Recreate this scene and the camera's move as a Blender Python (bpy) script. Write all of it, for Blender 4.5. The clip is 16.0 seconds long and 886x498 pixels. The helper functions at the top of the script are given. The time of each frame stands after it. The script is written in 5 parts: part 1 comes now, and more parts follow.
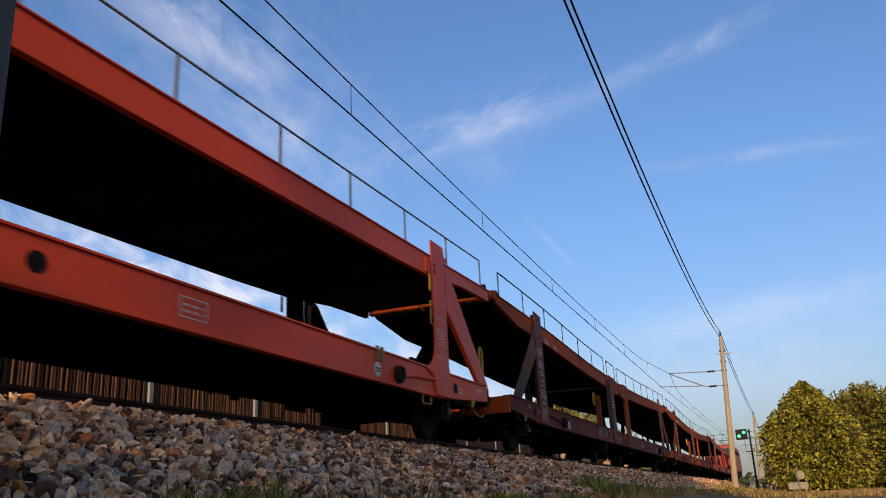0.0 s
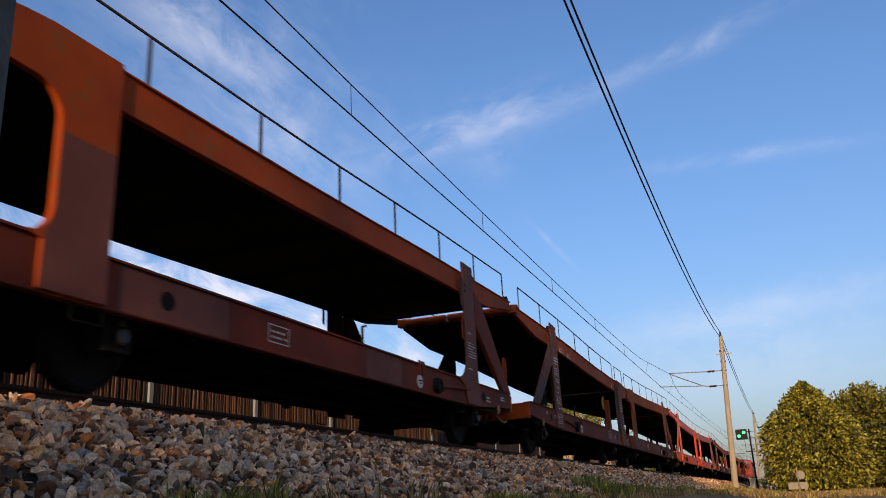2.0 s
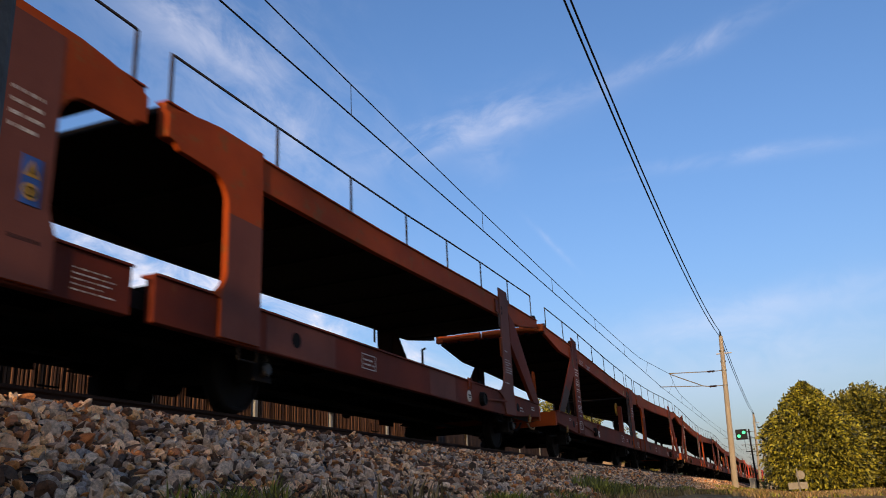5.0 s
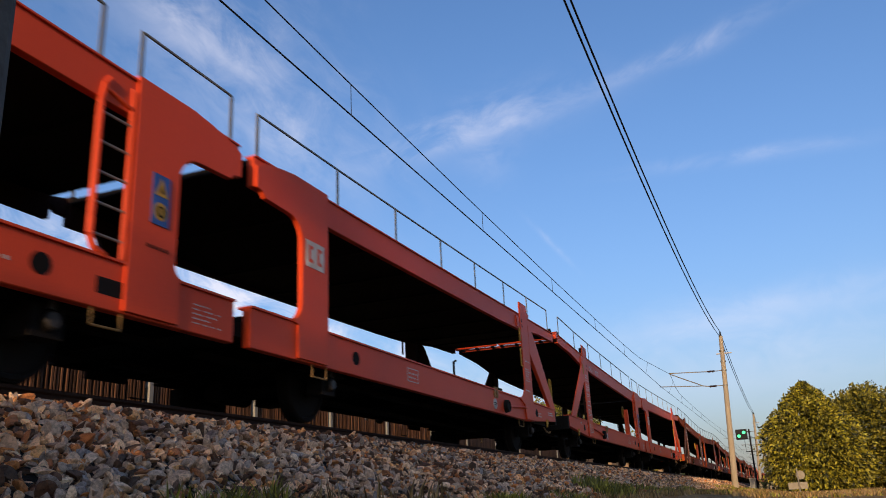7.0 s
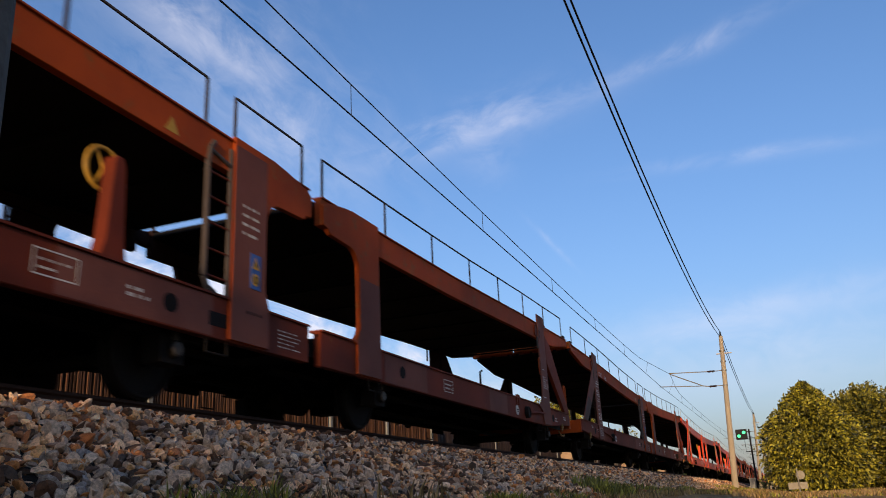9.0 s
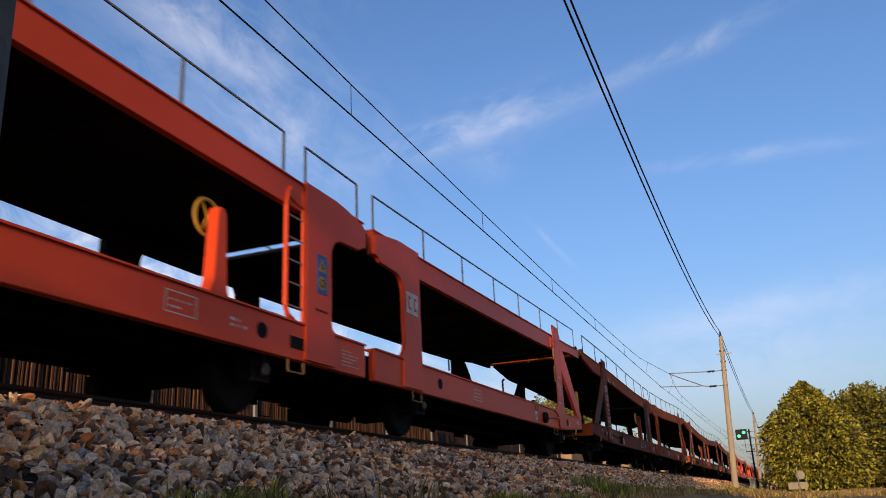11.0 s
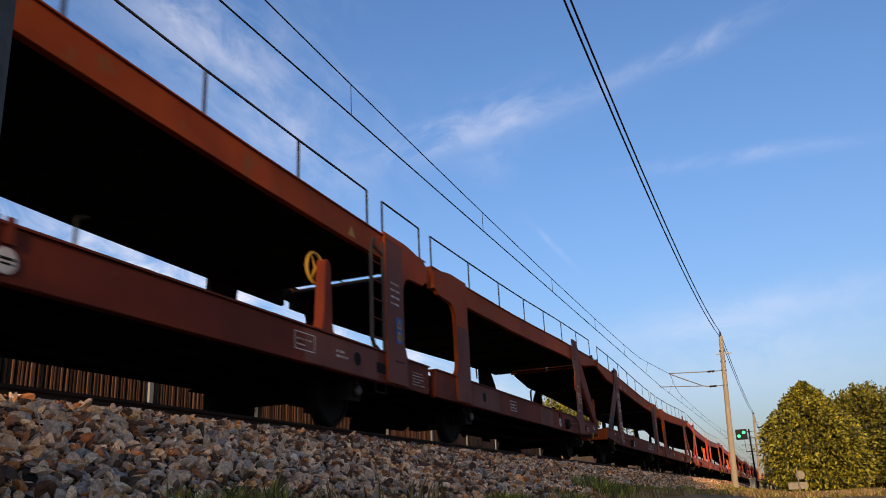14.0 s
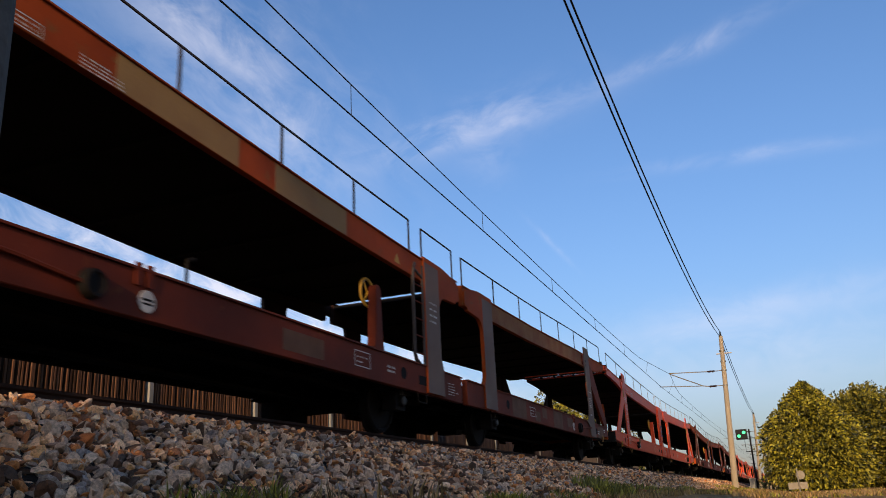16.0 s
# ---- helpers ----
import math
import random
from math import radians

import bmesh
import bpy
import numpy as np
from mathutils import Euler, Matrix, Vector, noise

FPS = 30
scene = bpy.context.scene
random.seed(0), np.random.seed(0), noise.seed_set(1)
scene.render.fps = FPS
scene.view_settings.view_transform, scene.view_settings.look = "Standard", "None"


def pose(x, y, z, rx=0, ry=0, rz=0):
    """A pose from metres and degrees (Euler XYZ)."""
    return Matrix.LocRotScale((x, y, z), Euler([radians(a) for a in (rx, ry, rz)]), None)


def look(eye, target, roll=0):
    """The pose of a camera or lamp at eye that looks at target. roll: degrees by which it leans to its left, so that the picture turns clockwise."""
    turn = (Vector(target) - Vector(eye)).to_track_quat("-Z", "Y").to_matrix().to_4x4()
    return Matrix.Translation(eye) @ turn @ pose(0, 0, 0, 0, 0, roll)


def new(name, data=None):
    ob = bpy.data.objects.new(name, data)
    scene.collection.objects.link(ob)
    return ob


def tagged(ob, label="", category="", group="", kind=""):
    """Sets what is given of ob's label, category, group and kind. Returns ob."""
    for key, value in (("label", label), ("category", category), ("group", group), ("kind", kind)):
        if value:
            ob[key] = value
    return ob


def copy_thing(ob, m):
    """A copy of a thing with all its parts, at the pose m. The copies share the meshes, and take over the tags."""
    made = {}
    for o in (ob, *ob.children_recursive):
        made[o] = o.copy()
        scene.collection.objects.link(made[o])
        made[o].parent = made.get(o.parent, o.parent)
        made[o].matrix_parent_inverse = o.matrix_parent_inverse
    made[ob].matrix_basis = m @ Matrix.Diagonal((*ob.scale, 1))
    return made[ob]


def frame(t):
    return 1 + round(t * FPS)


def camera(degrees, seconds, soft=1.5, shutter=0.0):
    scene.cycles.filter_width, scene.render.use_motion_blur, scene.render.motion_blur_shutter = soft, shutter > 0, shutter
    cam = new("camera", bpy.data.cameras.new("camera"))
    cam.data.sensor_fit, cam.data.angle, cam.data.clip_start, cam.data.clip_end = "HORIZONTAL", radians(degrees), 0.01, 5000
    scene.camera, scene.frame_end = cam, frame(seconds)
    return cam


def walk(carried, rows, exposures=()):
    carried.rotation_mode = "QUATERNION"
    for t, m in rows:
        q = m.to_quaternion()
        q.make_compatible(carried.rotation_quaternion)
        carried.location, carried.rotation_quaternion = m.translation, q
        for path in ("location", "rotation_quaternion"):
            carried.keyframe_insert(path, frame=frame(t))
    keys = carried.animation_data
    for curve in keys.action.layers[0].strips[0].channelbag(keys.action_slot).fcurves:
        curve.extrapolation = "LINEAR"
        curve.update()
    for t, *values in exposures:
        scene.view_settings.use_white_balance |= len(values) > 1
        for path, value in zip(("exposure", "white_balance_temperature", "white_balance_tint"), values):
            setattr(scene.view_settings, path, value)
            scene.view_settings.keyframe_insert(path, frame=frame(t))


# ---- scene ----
EYE = Vector((0, 0, 0.5))
YAW, PITCH = radians(21.143), radians(17.421)
AHEAD = Vector((math.cos(PITCH) * math.cos(YAW), math.cos(PITCH) * math.sin(YAW), math.sin(PITCH)))
cam = camera(57.09, 16.0, soft=0.9, shutter=0.08)
STAND = look(EYE, EYE + AHEAD * 10, -2.759)
walk(cam, [(0, STAND), (16.0, STAND)], exposures=[(0, 0.0), (16.0, 0.0)])

# ---- plan, in metres ----
RAIL_Z = 1.55          # top of the rails
TRACK_Y = 6.235         # middle of the track
HALF = 1.365            # half the width of a wagon
SPEED = 27.742
PITCH_LEN = 27.022       # from wagon to wagon
FIRST_U = 4.314        # left end of wagon 0 at 6.4 s
SUN_EL, SUN_AZ = radians(10.0), math.atan2(-0.155, -0.985)

# ---- world and sun ----
world = bpy.data.worlds.new("sky")
scene.world = world
world.use_nodes = True
wt = world.node_tree
wt.nodes.clear()


def link(tree, a, b):
    tree.links.new(a, b)


SKY_TINT = (0.99, 1.08, 1.27, 1)
CLOUD = (5.0, 4.9, 5.5, 1)
HAZE = (2.34, 2.00, 1.80, 1)
# across, along, width, length, strength
CIRRUS = (
    ((-0.111, 0.750, -0.652), (0.717, -0.394, -0.575), 0.0902, 0.192, 0.27),
    ((0.476, -0.095, -0.874), (0.206, -0.954, 0.217), 0.026, 0.13, 0.36),
    ((0.465, -0.080, -0.882), (0.205, -0.959, 0.195), 0.009, 0.085, 0.30),
    ((0.480, -0.214, -0.851), (-0.067, -0.976, 0.208), 0.010, 0.13, 0.24),
    ((0.478, -0.171, -0.862), (-0.074, -0.985, 0.154), 0.010, 0.032, 0.34),
    ((0.118, 0.616, -0.779), (0.737, -0.581, -0.347), 0.030, 0.085, 0.42),
    ((-0.120, 0.747, -0.654), (0.638, -0.447, -0.627), 0.030, 0.075, 0.36),
    ((0.364, 0.042, -0.930), (0.002, -0.999, -0.045), 0.008, 0.12, 0.20),
    ((0.009, 0.793, -0.609), (0.369, -0.568, -0.735), 0.0035, 0.035, 0.30),
    ((0.195, -0.079, -0.978), (-0.019, -0.997, 0.077), 0.0180, 0.170, 0.30),
    ((0.134, -0.047, -0.990), (0.023, -0.998, 0.050), 0.0520, 0.211, 0.30),
    ((-0.025, 0.369, -0.929), (0.634, -0.713, -0.300), 0.0555, 0.312, 1.9),
    ((0.455, -0.197, -0.868), (0.159, -0.941, 0.297), 0.030, 0.03, 0.16),
)


def build_world():
    n = wt.nodes
    out = n.new("ShaderNodeOutputWorld")
    bg = n.new("ShaderNodeBackground")
    sky = n.new("ShaderNodeTexSky")
    sky.sky_type = "NISHITA"
    sky.sun_disc = False
    sky.sun_elevation = SUN_EL
    sky.sun_rotation = math.atan2(math.cos(SUN_AZ), math.sin(SUN_AZ))
    sky.air_density, sky.dust_density, sky.ozone_density = 1.0, 2.0, 3.2
    bg.inputs["Strength"].default_value = 0.185
    # thin cirrus: streaks in chosen directions of the sky, torn by noise stretched along them
    co = n.new("ShaderNodeTexCoord")
    tint = n.new("ShaderNodeMixRGB")
    tint.blend_type, tint.inputs[0].default_value = "MULTIPLY", 1.0
    tint.inputs[2].default_value = SKY_TINT
    link(wt, sky.outputs[0], tint.inputs[1])
    last = tint.outputs[0]

    def math_node(op, a, b):
        m = n.new("ShaderNodeMath")
        m.operation = op
        for i, v in enumerate((a, b)):
            if isinstance(v, (int, float)):
                m.inputs[i].default_value = v
            elif v is not None:
                link(wt, v, m.inputs[i])
        return m.outputs[0]

    def dot(v):
        d = n.new("ShaderNodeVectorMath")
        d.operation = "DOT_PRODUCT"
        link(wt, co.outputs["Generated"], d.inputs[0])
        d.inputs[1].default_value = v
        return d.outputs["Value"]
    total = None
    for i, (across, along, width, length, strength) in enumerate(CIRRUS):
        u, v = dot(along), dot(across)
        cv = n.new("ShaderNodeCombineXYZ")
        link(wt, math_node("MULTIPLY", u, 6.0), cv.inputs[0])
        link(wt, math_node("MULTIPLY", v, 11.0), cv.inputs[1])
        cv.inputs[2].default_value = i * 3.7
        ns = n.new("ShaderNodeTexNoise")
        ns.inputs["Scale"].default_value, ns.inputs["Detail"].default_value, ns.inputs["Roughness"].default_value = 2.3, 8, 0.6
        ns.inputs["Distortion"].default_value = 0.6
        link(wt, cv.outputs[0], ns.inputs["Vector"])
        wob = math_node("MULTIPLY", math_node("SUBTRACT", ns.outputs["Fac"], 0.5), width * 1.6)
        q = math_node("DIVIDE", math_node("ADD", v, wob), width)
        p = math_node("DIVIDE", u, length)
        e = math_node("ADD", math_node("MULTIPLY", q, q), math_node("MULTIPLY", p, p))
        g = math_node("POWER", 2.718, math_node("MULTIPLY", e, -1.0))
        tear = n.new("ShaderNodeMapRange")
        tear.inputs["From Min"].default_value, tear.inputs["From Max"].default_value = 0.05 if across[2] < -0.95 else 0.36, 0.72
        link(wt, ns.outputs["Fac"], tear.inputs["Value"])
        c = math_node("MULTIPLY", math_node("MULTIPLY", g, tear.outputs[0]), strength)
        total = c if total is None else math_node("ADD", total, c)
    haze = n.new("ShaderNodeMixRGB")
    haze.inputs[2].default_value = HAZE
    low = math_node("POWER", 2.718, math_node("MULTIPLY", math_node("MAXIMUM", dot((0, 0, 1)), 0.0), -7.0))
    link(wt, math_node("MULTIPLY", low, 0.70), haze.inputs[0])
    link(wt, last, haze.inputs[1])
    mix = n.new("ShaderNodeMixRGB")
    mix.inputs[2].default_value = CLOUD
    link(wt, math_node("MINIMUM", total, 0.8), mix.inputs[0])
    link(wt, haze.outputs[0], mix.inputs[1])
    link(wt, mix.outputs[0], bg.inputs["Color"])
    link(wt, bg.outputs[0], out.inputs["Surface"])


build_world()
sun_data = bpy.data.lights.new("sun", "SUN")
sun_data.energy, sun_data.angle, sun_data.color = 4.2, radians(0.6), (1.0, 0.70, 0.40)
sun = new("sun", sun_data)
to_sun = Vector((math.cos(SUN_EL) * math.cos(SUN_AZ), math.cos(SUN_EL) * math.sin(SUN_AZ), math.sin(SUN_EL)))
sun.matrix_world = look(to_sun * 50, (0, 0, 0))


# ---- materials ----
def material(name, base, dark=None, rough=0.6, metal=0.0, scale=3.0, fine=60.0, bump=0.02, amount=0.6, rust=None, rust_from=0.62, random_by=None, spread=0.0, stretch=(1, 1, 1)):
    """Two-scale varied surface: large stains and fine grain, optional rust patches, optional variation from piece to piece."""
    m = bpy.data.materials.new(name)
    m.use_nodes = True
    t = m.node_tree
    n = t.nodes
    bsdf = n["Principled BSDF"]
    bsdf.inputs["Roughness"].default_value = rough
    bsdf.inputs["Metallic"].default_value = metal
    bsdf.inputs["Specular IOR Level"].default_value = 0.13
    co = n.new("ShaderNodeTexCoord")
    mp = n.new("ShaderNodeMapping")
    mp.inputs["Scale"].default_value = stretch
    link(t, co.outputs["Object"], mp.inputs["Vector"])
    large = n.new("ShaderNodeTexNoise")
    large.inputs["Scale"].default_value = scale
    large.inputs["Detail"].default_value = 6
    small = n.new("ShaderNodeTexNoise")
    small.inputs["Scale"].default_value = fine
    small.inputs["Detail"].default_value = 3
    link(t, mp.outputs[0], large.inputs["Vector"])
    link(t, mp.outputs[0], small.inputs["Vector"])
    r = n.new("ShaderNodeValToRGB")
    r.color_ramp.elements[0].position, r.color_ramp.elements[1].position = 0.35, 0.68
    link(t, large.outputs["Fac"], r.inputs[0])
    c = n.new("ShaderNodeMixRGB")
    c.inputs[1].default_value = (*base, 1)
    c.inputs[2].default_value = (*(dark or [v * 0.6 for v in base]), 1)
    fac = n.new("ShaderNodeMath")
    fac.operation = "MULTIPLY"
    fac.inputs[1].default_value = amount
    link(t, r.outputs[0], fac.inputs[0])
    link(t, fac.outputs[0], c.inputs[0])
    last = c.outputs[0]
    if rust:
        k = n.new("ShaderNodeTexNoise")
        k.inputs["Scale"].default_value = scale * 2.7
        k.inputs["Detail"].default_value = 9
        k.inputs["Roughness"].default_value = 0.7
        link(t, mp.outputs[0], k.inputs["Vector"])
        kr = n.new("ShaderNodeValToRGB")
        kr.color_ramp.elements[0].position, kr.color_ramp.elements[1].position = rust_from, rust_from + 0.08
        link(t, k.outputs["Fac"], kr.inputs[0])
        km = n.new("ShaderNodeMixRGB")
        km.inputs[2].default_value = (*rust, 1)
        link(t, kr.outputs[0], km.inputs[0])
        link(t, last, km.inputs[1])
        last = km.outputs[0]
    if random_by:
        src = n.new("ShaderNodeObjectInfo") if random_by == "object" else n.new("ShaderNodeNewGeometry")
        socket = src.outputs["Random"] if random_by == "object" else src.outputs["Random Per Island"]
        mr = n.new("ShaderNodeMapRange")
        mr.inputs["To Min"].default_value, mr.inputs["To Max"].default_value = 1 - spread, 1 + spread
        link(t, socket, mr.inputs["Value"])
        hv = n.new("ShaderNodeHueSaturation")
        link(t, mr.outputs[0], hv.inputs["Value"])
        link(t, last, hv.inputs["Color"])
        last = hv.outputs[0]
    g = n.new("ShaderNodeMixRGB")
    g.blend_type = "MULTIPLY"
    g.inputs[0].default_value = 0.35
    link(t, last, g.inputs[1])
    link(t, small.outputs["Fac"], g.inputs[2])
    link(t, g.outputs[0], bsdf.inputs["Base Color"])
    b = n.new("ShaderNodeBump")
    b.inputs["Strength"].default_value = 0.4
    b.inputs["Distance"].default_value = bump
    link(t, small.outputs["Fac"], b.inputs["Height"])
    link(t, b.outputs[0], bsdf.inputs["Normal"])
    return m


def stone_material():
    m = bpy.data.materials.new("ballast_stone")
    m.use_nodes = True
    t = m.node_tree
    n = t.nodes
    bsdf = n["Principled BSDF"]
    bsdf.inputs["Roughness"].default_value = 0.85
    geo = n.new("ShaderNodeNewGeometry")
    ramp = n.new("ShaderNodeValToRGB")
    e = ramp.color_ramp.elements
    ramp.color_ramp.interpolation = "CONSTANT"
    e[0].position, e[0].color = 0.0, (0.10, 0.058, 0.034, 1)
    e[1].position, e[1].color = 0.94, (0.66, 0.27, 0.075, 1)
    for at, col in ((0.10, (0.34, 0.25, 0.20, 1)), (0.20, (0.86, 0.60, 0.40, 1)), (0.30, (0.46, 0.37, 0.31, 1)), (0.40, (0.14, 0.070, 0.036, 1)), (0.48, (0.96, 0.75, 0.55, 1)), (0.57, (0.62, 0.47, 0.36, 1)), (0.66, (0.40, 0.165, 0.062, 1)), (0.74, (0.36, 0.33, 0.33, 1)), (0.82, (0.84, 0.49, 0.22, 1)), (0.89, (0.22, 0.11, 0.06, 1))):
        q = e.new(at)
        q.color = col
    link(t, geo.outputs["Random Per Island"], ramp.inputs[0])
    co = n.new("ShaderNodeTexCoord")
    ns = n.new("ShaderNodeTexNoise")
    ns.inputs["Scale"].default_value, ns.inputs["Detail"].default_value = 55, 6
    ns.inputs["Roughness"].default_value = 0.75
    link(t, co.outputs["Object"], ns.inputs["Vector"])
    grain = n.new("ShaderNodeValToRGB")
    grain.color_ramp.elements[0].position, grain.color_ramp.elements[0].color = 0.38, (0.14, 0.12, 0.11, 1)
    grain.color_ramp.elements[1].position, grain.color_ramp.elements[1].color = 0.58, (1, 1, 1, 1)
    link(t, ns.outputs["Fac"], grain.inputs[0])
    wide = n.new("ShaderNodeTexNoise")
    wide.inputs["Scale"].default_value, wide.inputs["Detail"].default_value = 0.9, 2
    link(t, co.outputs["Object"], wide.inputs["Vector"])
    wr = n.new("ShaderNodeValToRGB")
    wr.color_ramp.elements[0].position, wr.color_ramp.elements[0].color = 0.4, (1.08, 0.98, 0.88, 1)
    wr.color_ramp.elements[1].position, wr.color_ramp.elements[1].color = 0.62, (1.35, 1.04, 0.76, 1)
    link(t, wide.outputs["Fac"], wr.inputs[0])
    a = n.new("ShaderNodeMixRGB")
    a.blend_type, a.inputs[0].default_value = "MULTIPLY", 1.0
    link(t, ramp.outputs[0], a.inputs[1])
    link(t, wr.outputs[0], a.inputs[2])
    b = n.new("ShaderNodeMixRGB")
    b.blend_type, b.inputs[0].default_value = "MULTIPLY", 0.6
    link(t, a.outputs[0], b.inputs[1])
    link(t, grain.outputs[0], b.inputs[2])
    link(t, b.outputs[0], bsdf.inputs["Base Color"])
    bp = n.new("ShaderNodeBump")
    bp.inputs["Strength"].default_value, bp.inputs["Distance"].default_value = 0.85, 0.012
    link(t, ns.outputs["Fac"], bp.inputs["Height"])
    link(t, bp.outputs[0], bsdf.inputs["Normal"])
    return m


def glow_material(name, col, strength):
    m = bpy.data.materials.new(name)
    m.use_nodes = True
    bsdf = m.node_tree.nodes["Principled BSDF"]
    bsdf.inputs["Base Color"].default_value = (*[v * 0.3 for v in col], 1)
    bsdf.inputs["Emission Color"].default_value = (*col, 1)
    bsdf.inputs["Emission Strength"].default_value = strength
    return m


def leaf_material(name, low, high):
    m = bpy.data.materials.new(name)
    m.use_nodes = True
    t = m.node_tree
    n = t.nodes
    bsdf = n["Principled BSDF"]
    bsdf.inputs["Roughness"].default_value = 0.55
    geo = n.new("ShaderNodeNewGeometry")
    ramp = n.new("ShaderNodeValToRGB")
    ramp.color_ramp.elements[0].color = (*low, 1)
    ramp.color_ramp.elements[0].position = 0.15
    ramp.color_ramp.elements[1].color = (*high, 1)
    link(t, geo.outputs["Random Per Island"], ramp.inputs[0])
    co = n.new("ShaderNodeTexCoord")
    ns = n.new("ShaderNodeTexNoise")
    ns.inputs["Scale"].default_value = 1.2
    link(t, co.outputs["Object"], ns.inputs["Vector"])
    mx = n.new("ShaderNodeMixRGB")
    mx.blend_type, mx.inputs[0].default_value = "MULTIPLY", 0.45
    link(t, ramp.outputs[0], mx.inputs[1])
    link(t, ns.outputs["Fac"], mx.inputs[2])
    link(t, mx.outputs[0], bsdf.inputs["Base Color"])
    tr = n.new("ShaderNodeBsdfTranslucent")
    link(t, mx.outputs[0], tr.inputs["Color"])
    ms = n.new("ShaderNodeMixShader")
    ms.inputs[0].default_value = 0.15
    link(t, bsdf.outputs[0], ms.inputs[1])
    link(t, tr.outputs[0], ms.inputs[2])
    link(t, ms.outputs[0], n["Material Output"].inputs["Surface"])
    return m


RED = material("red_paint", (0.82, 0.082, 0.024), (0.70, 0.062, 0.018), rough=0.45, scale=0.8, fine=90, bump=0.002, amount=0.5, rust=(0.16, 0.05, 0.03), rust_from=0.70)
FADED = material("faded_red_paint", (0.46, 0.07, 0.035), (0.3, 0.045, 0.024), rough=0.55, scale=1.0, fine=90, bump=0.003, amount=0.7, rust=(0.13, 0.05, 0.03), rust_from=0.62)
BROWN = material("weathered_brown_paint", (0.205, 0.033, 0.012), (0.095, 0.018, 0.009), rough=0.7, scale=1.1, fine=80, bump=0.004, amount=0.8, rust=(0.22, 0.06, 0.016), rust_from=0.60)
RUSTY = material("rusty_orange_paint", (0.44, 0.066, 0.007), (0.24, 0.038, 0.006), rough=0.7, scale=1.3, fine=80, bump=0.004, amount=0.8, rust=(0.27, 0.085, 0.02), rust_from=0.56)
POST_GREY = material("dusty_post_paint", (0.215, 0.072, 0.050), (0.13, 0.042, 0.030), rough=0.7, scale=1.6, fine=80, bump=0.003, amount=0.7)
SOOTY_POST = material("sooty_post_paint", (0.12, 0.070, 0.055), (0.07, 0.042, 0.034), rough=0.75, scale=1.8, fine=80, bump=0.003, amount=0.7)
PALE_POST = material("pale_grey_post_paint", (0.24, 0.16, 0.125), (0.16, 0.10, 0.08), rough=0.7, scale=1.6, fine=80, bump=0.003, amount=0.7)
TAN_PATCH = material("tan_patch_paint", (0.18, 0.088, 0.050), (0.12, 0.052, 0.028), rough=0.7, scale=3.0, fine=80, bump=0.002, amount=0.8)
BEAM_OCHRE = material("worn_ochre_beam_paint", (0.30, 0.135, 0.045), (0.24, 0.062, 0.018), rough=0.7, scale=2.4, fine=70, bump=0.003, amount=0.9)
OCHRE = material("ochre_primer", (0.36, 0.20, 0.07), (0.26, 0.13, 0.05), rough=0.6, scale=2, fine=70, bump=0.002, amount=0.6)
# wagon paint taken near black, so the shade inside is in the colour
INNER_SHADE = material("shaded_inner_paint", (0.030, 0.012, 0.008), (0.015, 0.008, 0.006), rough=0.85, scale=1.5, fine=60, bump=0.003)
# dark steel, lowered to near black to hold the underframe's shade too
DARK = material("dark_steel_with_shade", (0.012, 0.009, 0.008), (0.007, 0.006, 0.005), rough=0.8, scale=2, fine=50, bump=0.004, rust=(0.035, 0.015, 0.009), rust_from=0.64)
# both decks: the shade beneath them is put into this near-black base
DECK = material("deck_steel_with_shade", (0.010, 0.007, 0.006), (0.006, 0.005, 0.004), rough=0.85, scale=1.2, fine=40, bump=0.004)
STEEL = material("galvanised_rail_steel", (0.30, 0.27, 0.23), (0.20, 0.17, 0.14), rough=0.5, metal=0.4, scale=4, fine=80, bump=0.001)
DARK_STEEL = material("dark_handrail_steel", (0.085, 0.065, 0.06), (0.05, 0.04, 0.038), rough=0.7, metal=0.0, scale=1.5, fine=6, bump=0.0)
CAP_STEEL = material("worn_axle_cap_steel", (0.08, 0.068, 0.06), (0.03, 0.025, 0.022), rough=0.5, metal=0.3, scale=14, fine=60, bump=0.002)
YELLOW = material("yellow_paint", (0.55, 0.30, 0.04), (0.35, 0.2, 0.04), rough=0.5, scale=5, fine=80, bump=0.001)
WHITE = material("white_lettering_paint", (0.72, 0.66, 0.60), (0.45, 0.36, 0.30), rough=0.6, scale=9, fine=90, bump=0.0005)
SCRAWL = material("faded_spray_paint", (0.34, 0.24, 0.20), (0.2, 0.12, 0.09), rough=0.7, scale=9, fine=60, bump=0.0005)
BLUE = material("blue_plate_paint", (0.05, 0.12, 0.38), rough=0.5, scale=9, fine=90, bump=0.0005)
RAIL_SIDE = material("rusty_rail_steel", (0.055, 0.028, 0.019), (0.03, 0.018, 0.014), rough=0.8, metal=0.3, scale=3, fine=60, bump=0.002)
CONCRETE = material("weathered_mast_concrete", (0.42, 0.33, 0.225), (0.30, 0.235, 0.16), rough=0.85, scale=2.0, fine=70, bump=0.006, stretch=(1, 1, 0.3))
# near mast only: grey concrete with the mast's shade put into its colour
MAST_SHADED = material("shaded_grey_mast_concrete", (0.15, 0.135, 0.12), (0.085, 0.075, 0.068), rough=0.9, scale=9.0, fine=45, bump=0.008)
GREY_CONCRETE = material("grey_concrete", (0.36, 0.34, 0.31), (0.24, 0.23, 0.21), rough=0.9, scale=2.0, fine=60, bump=0.006)
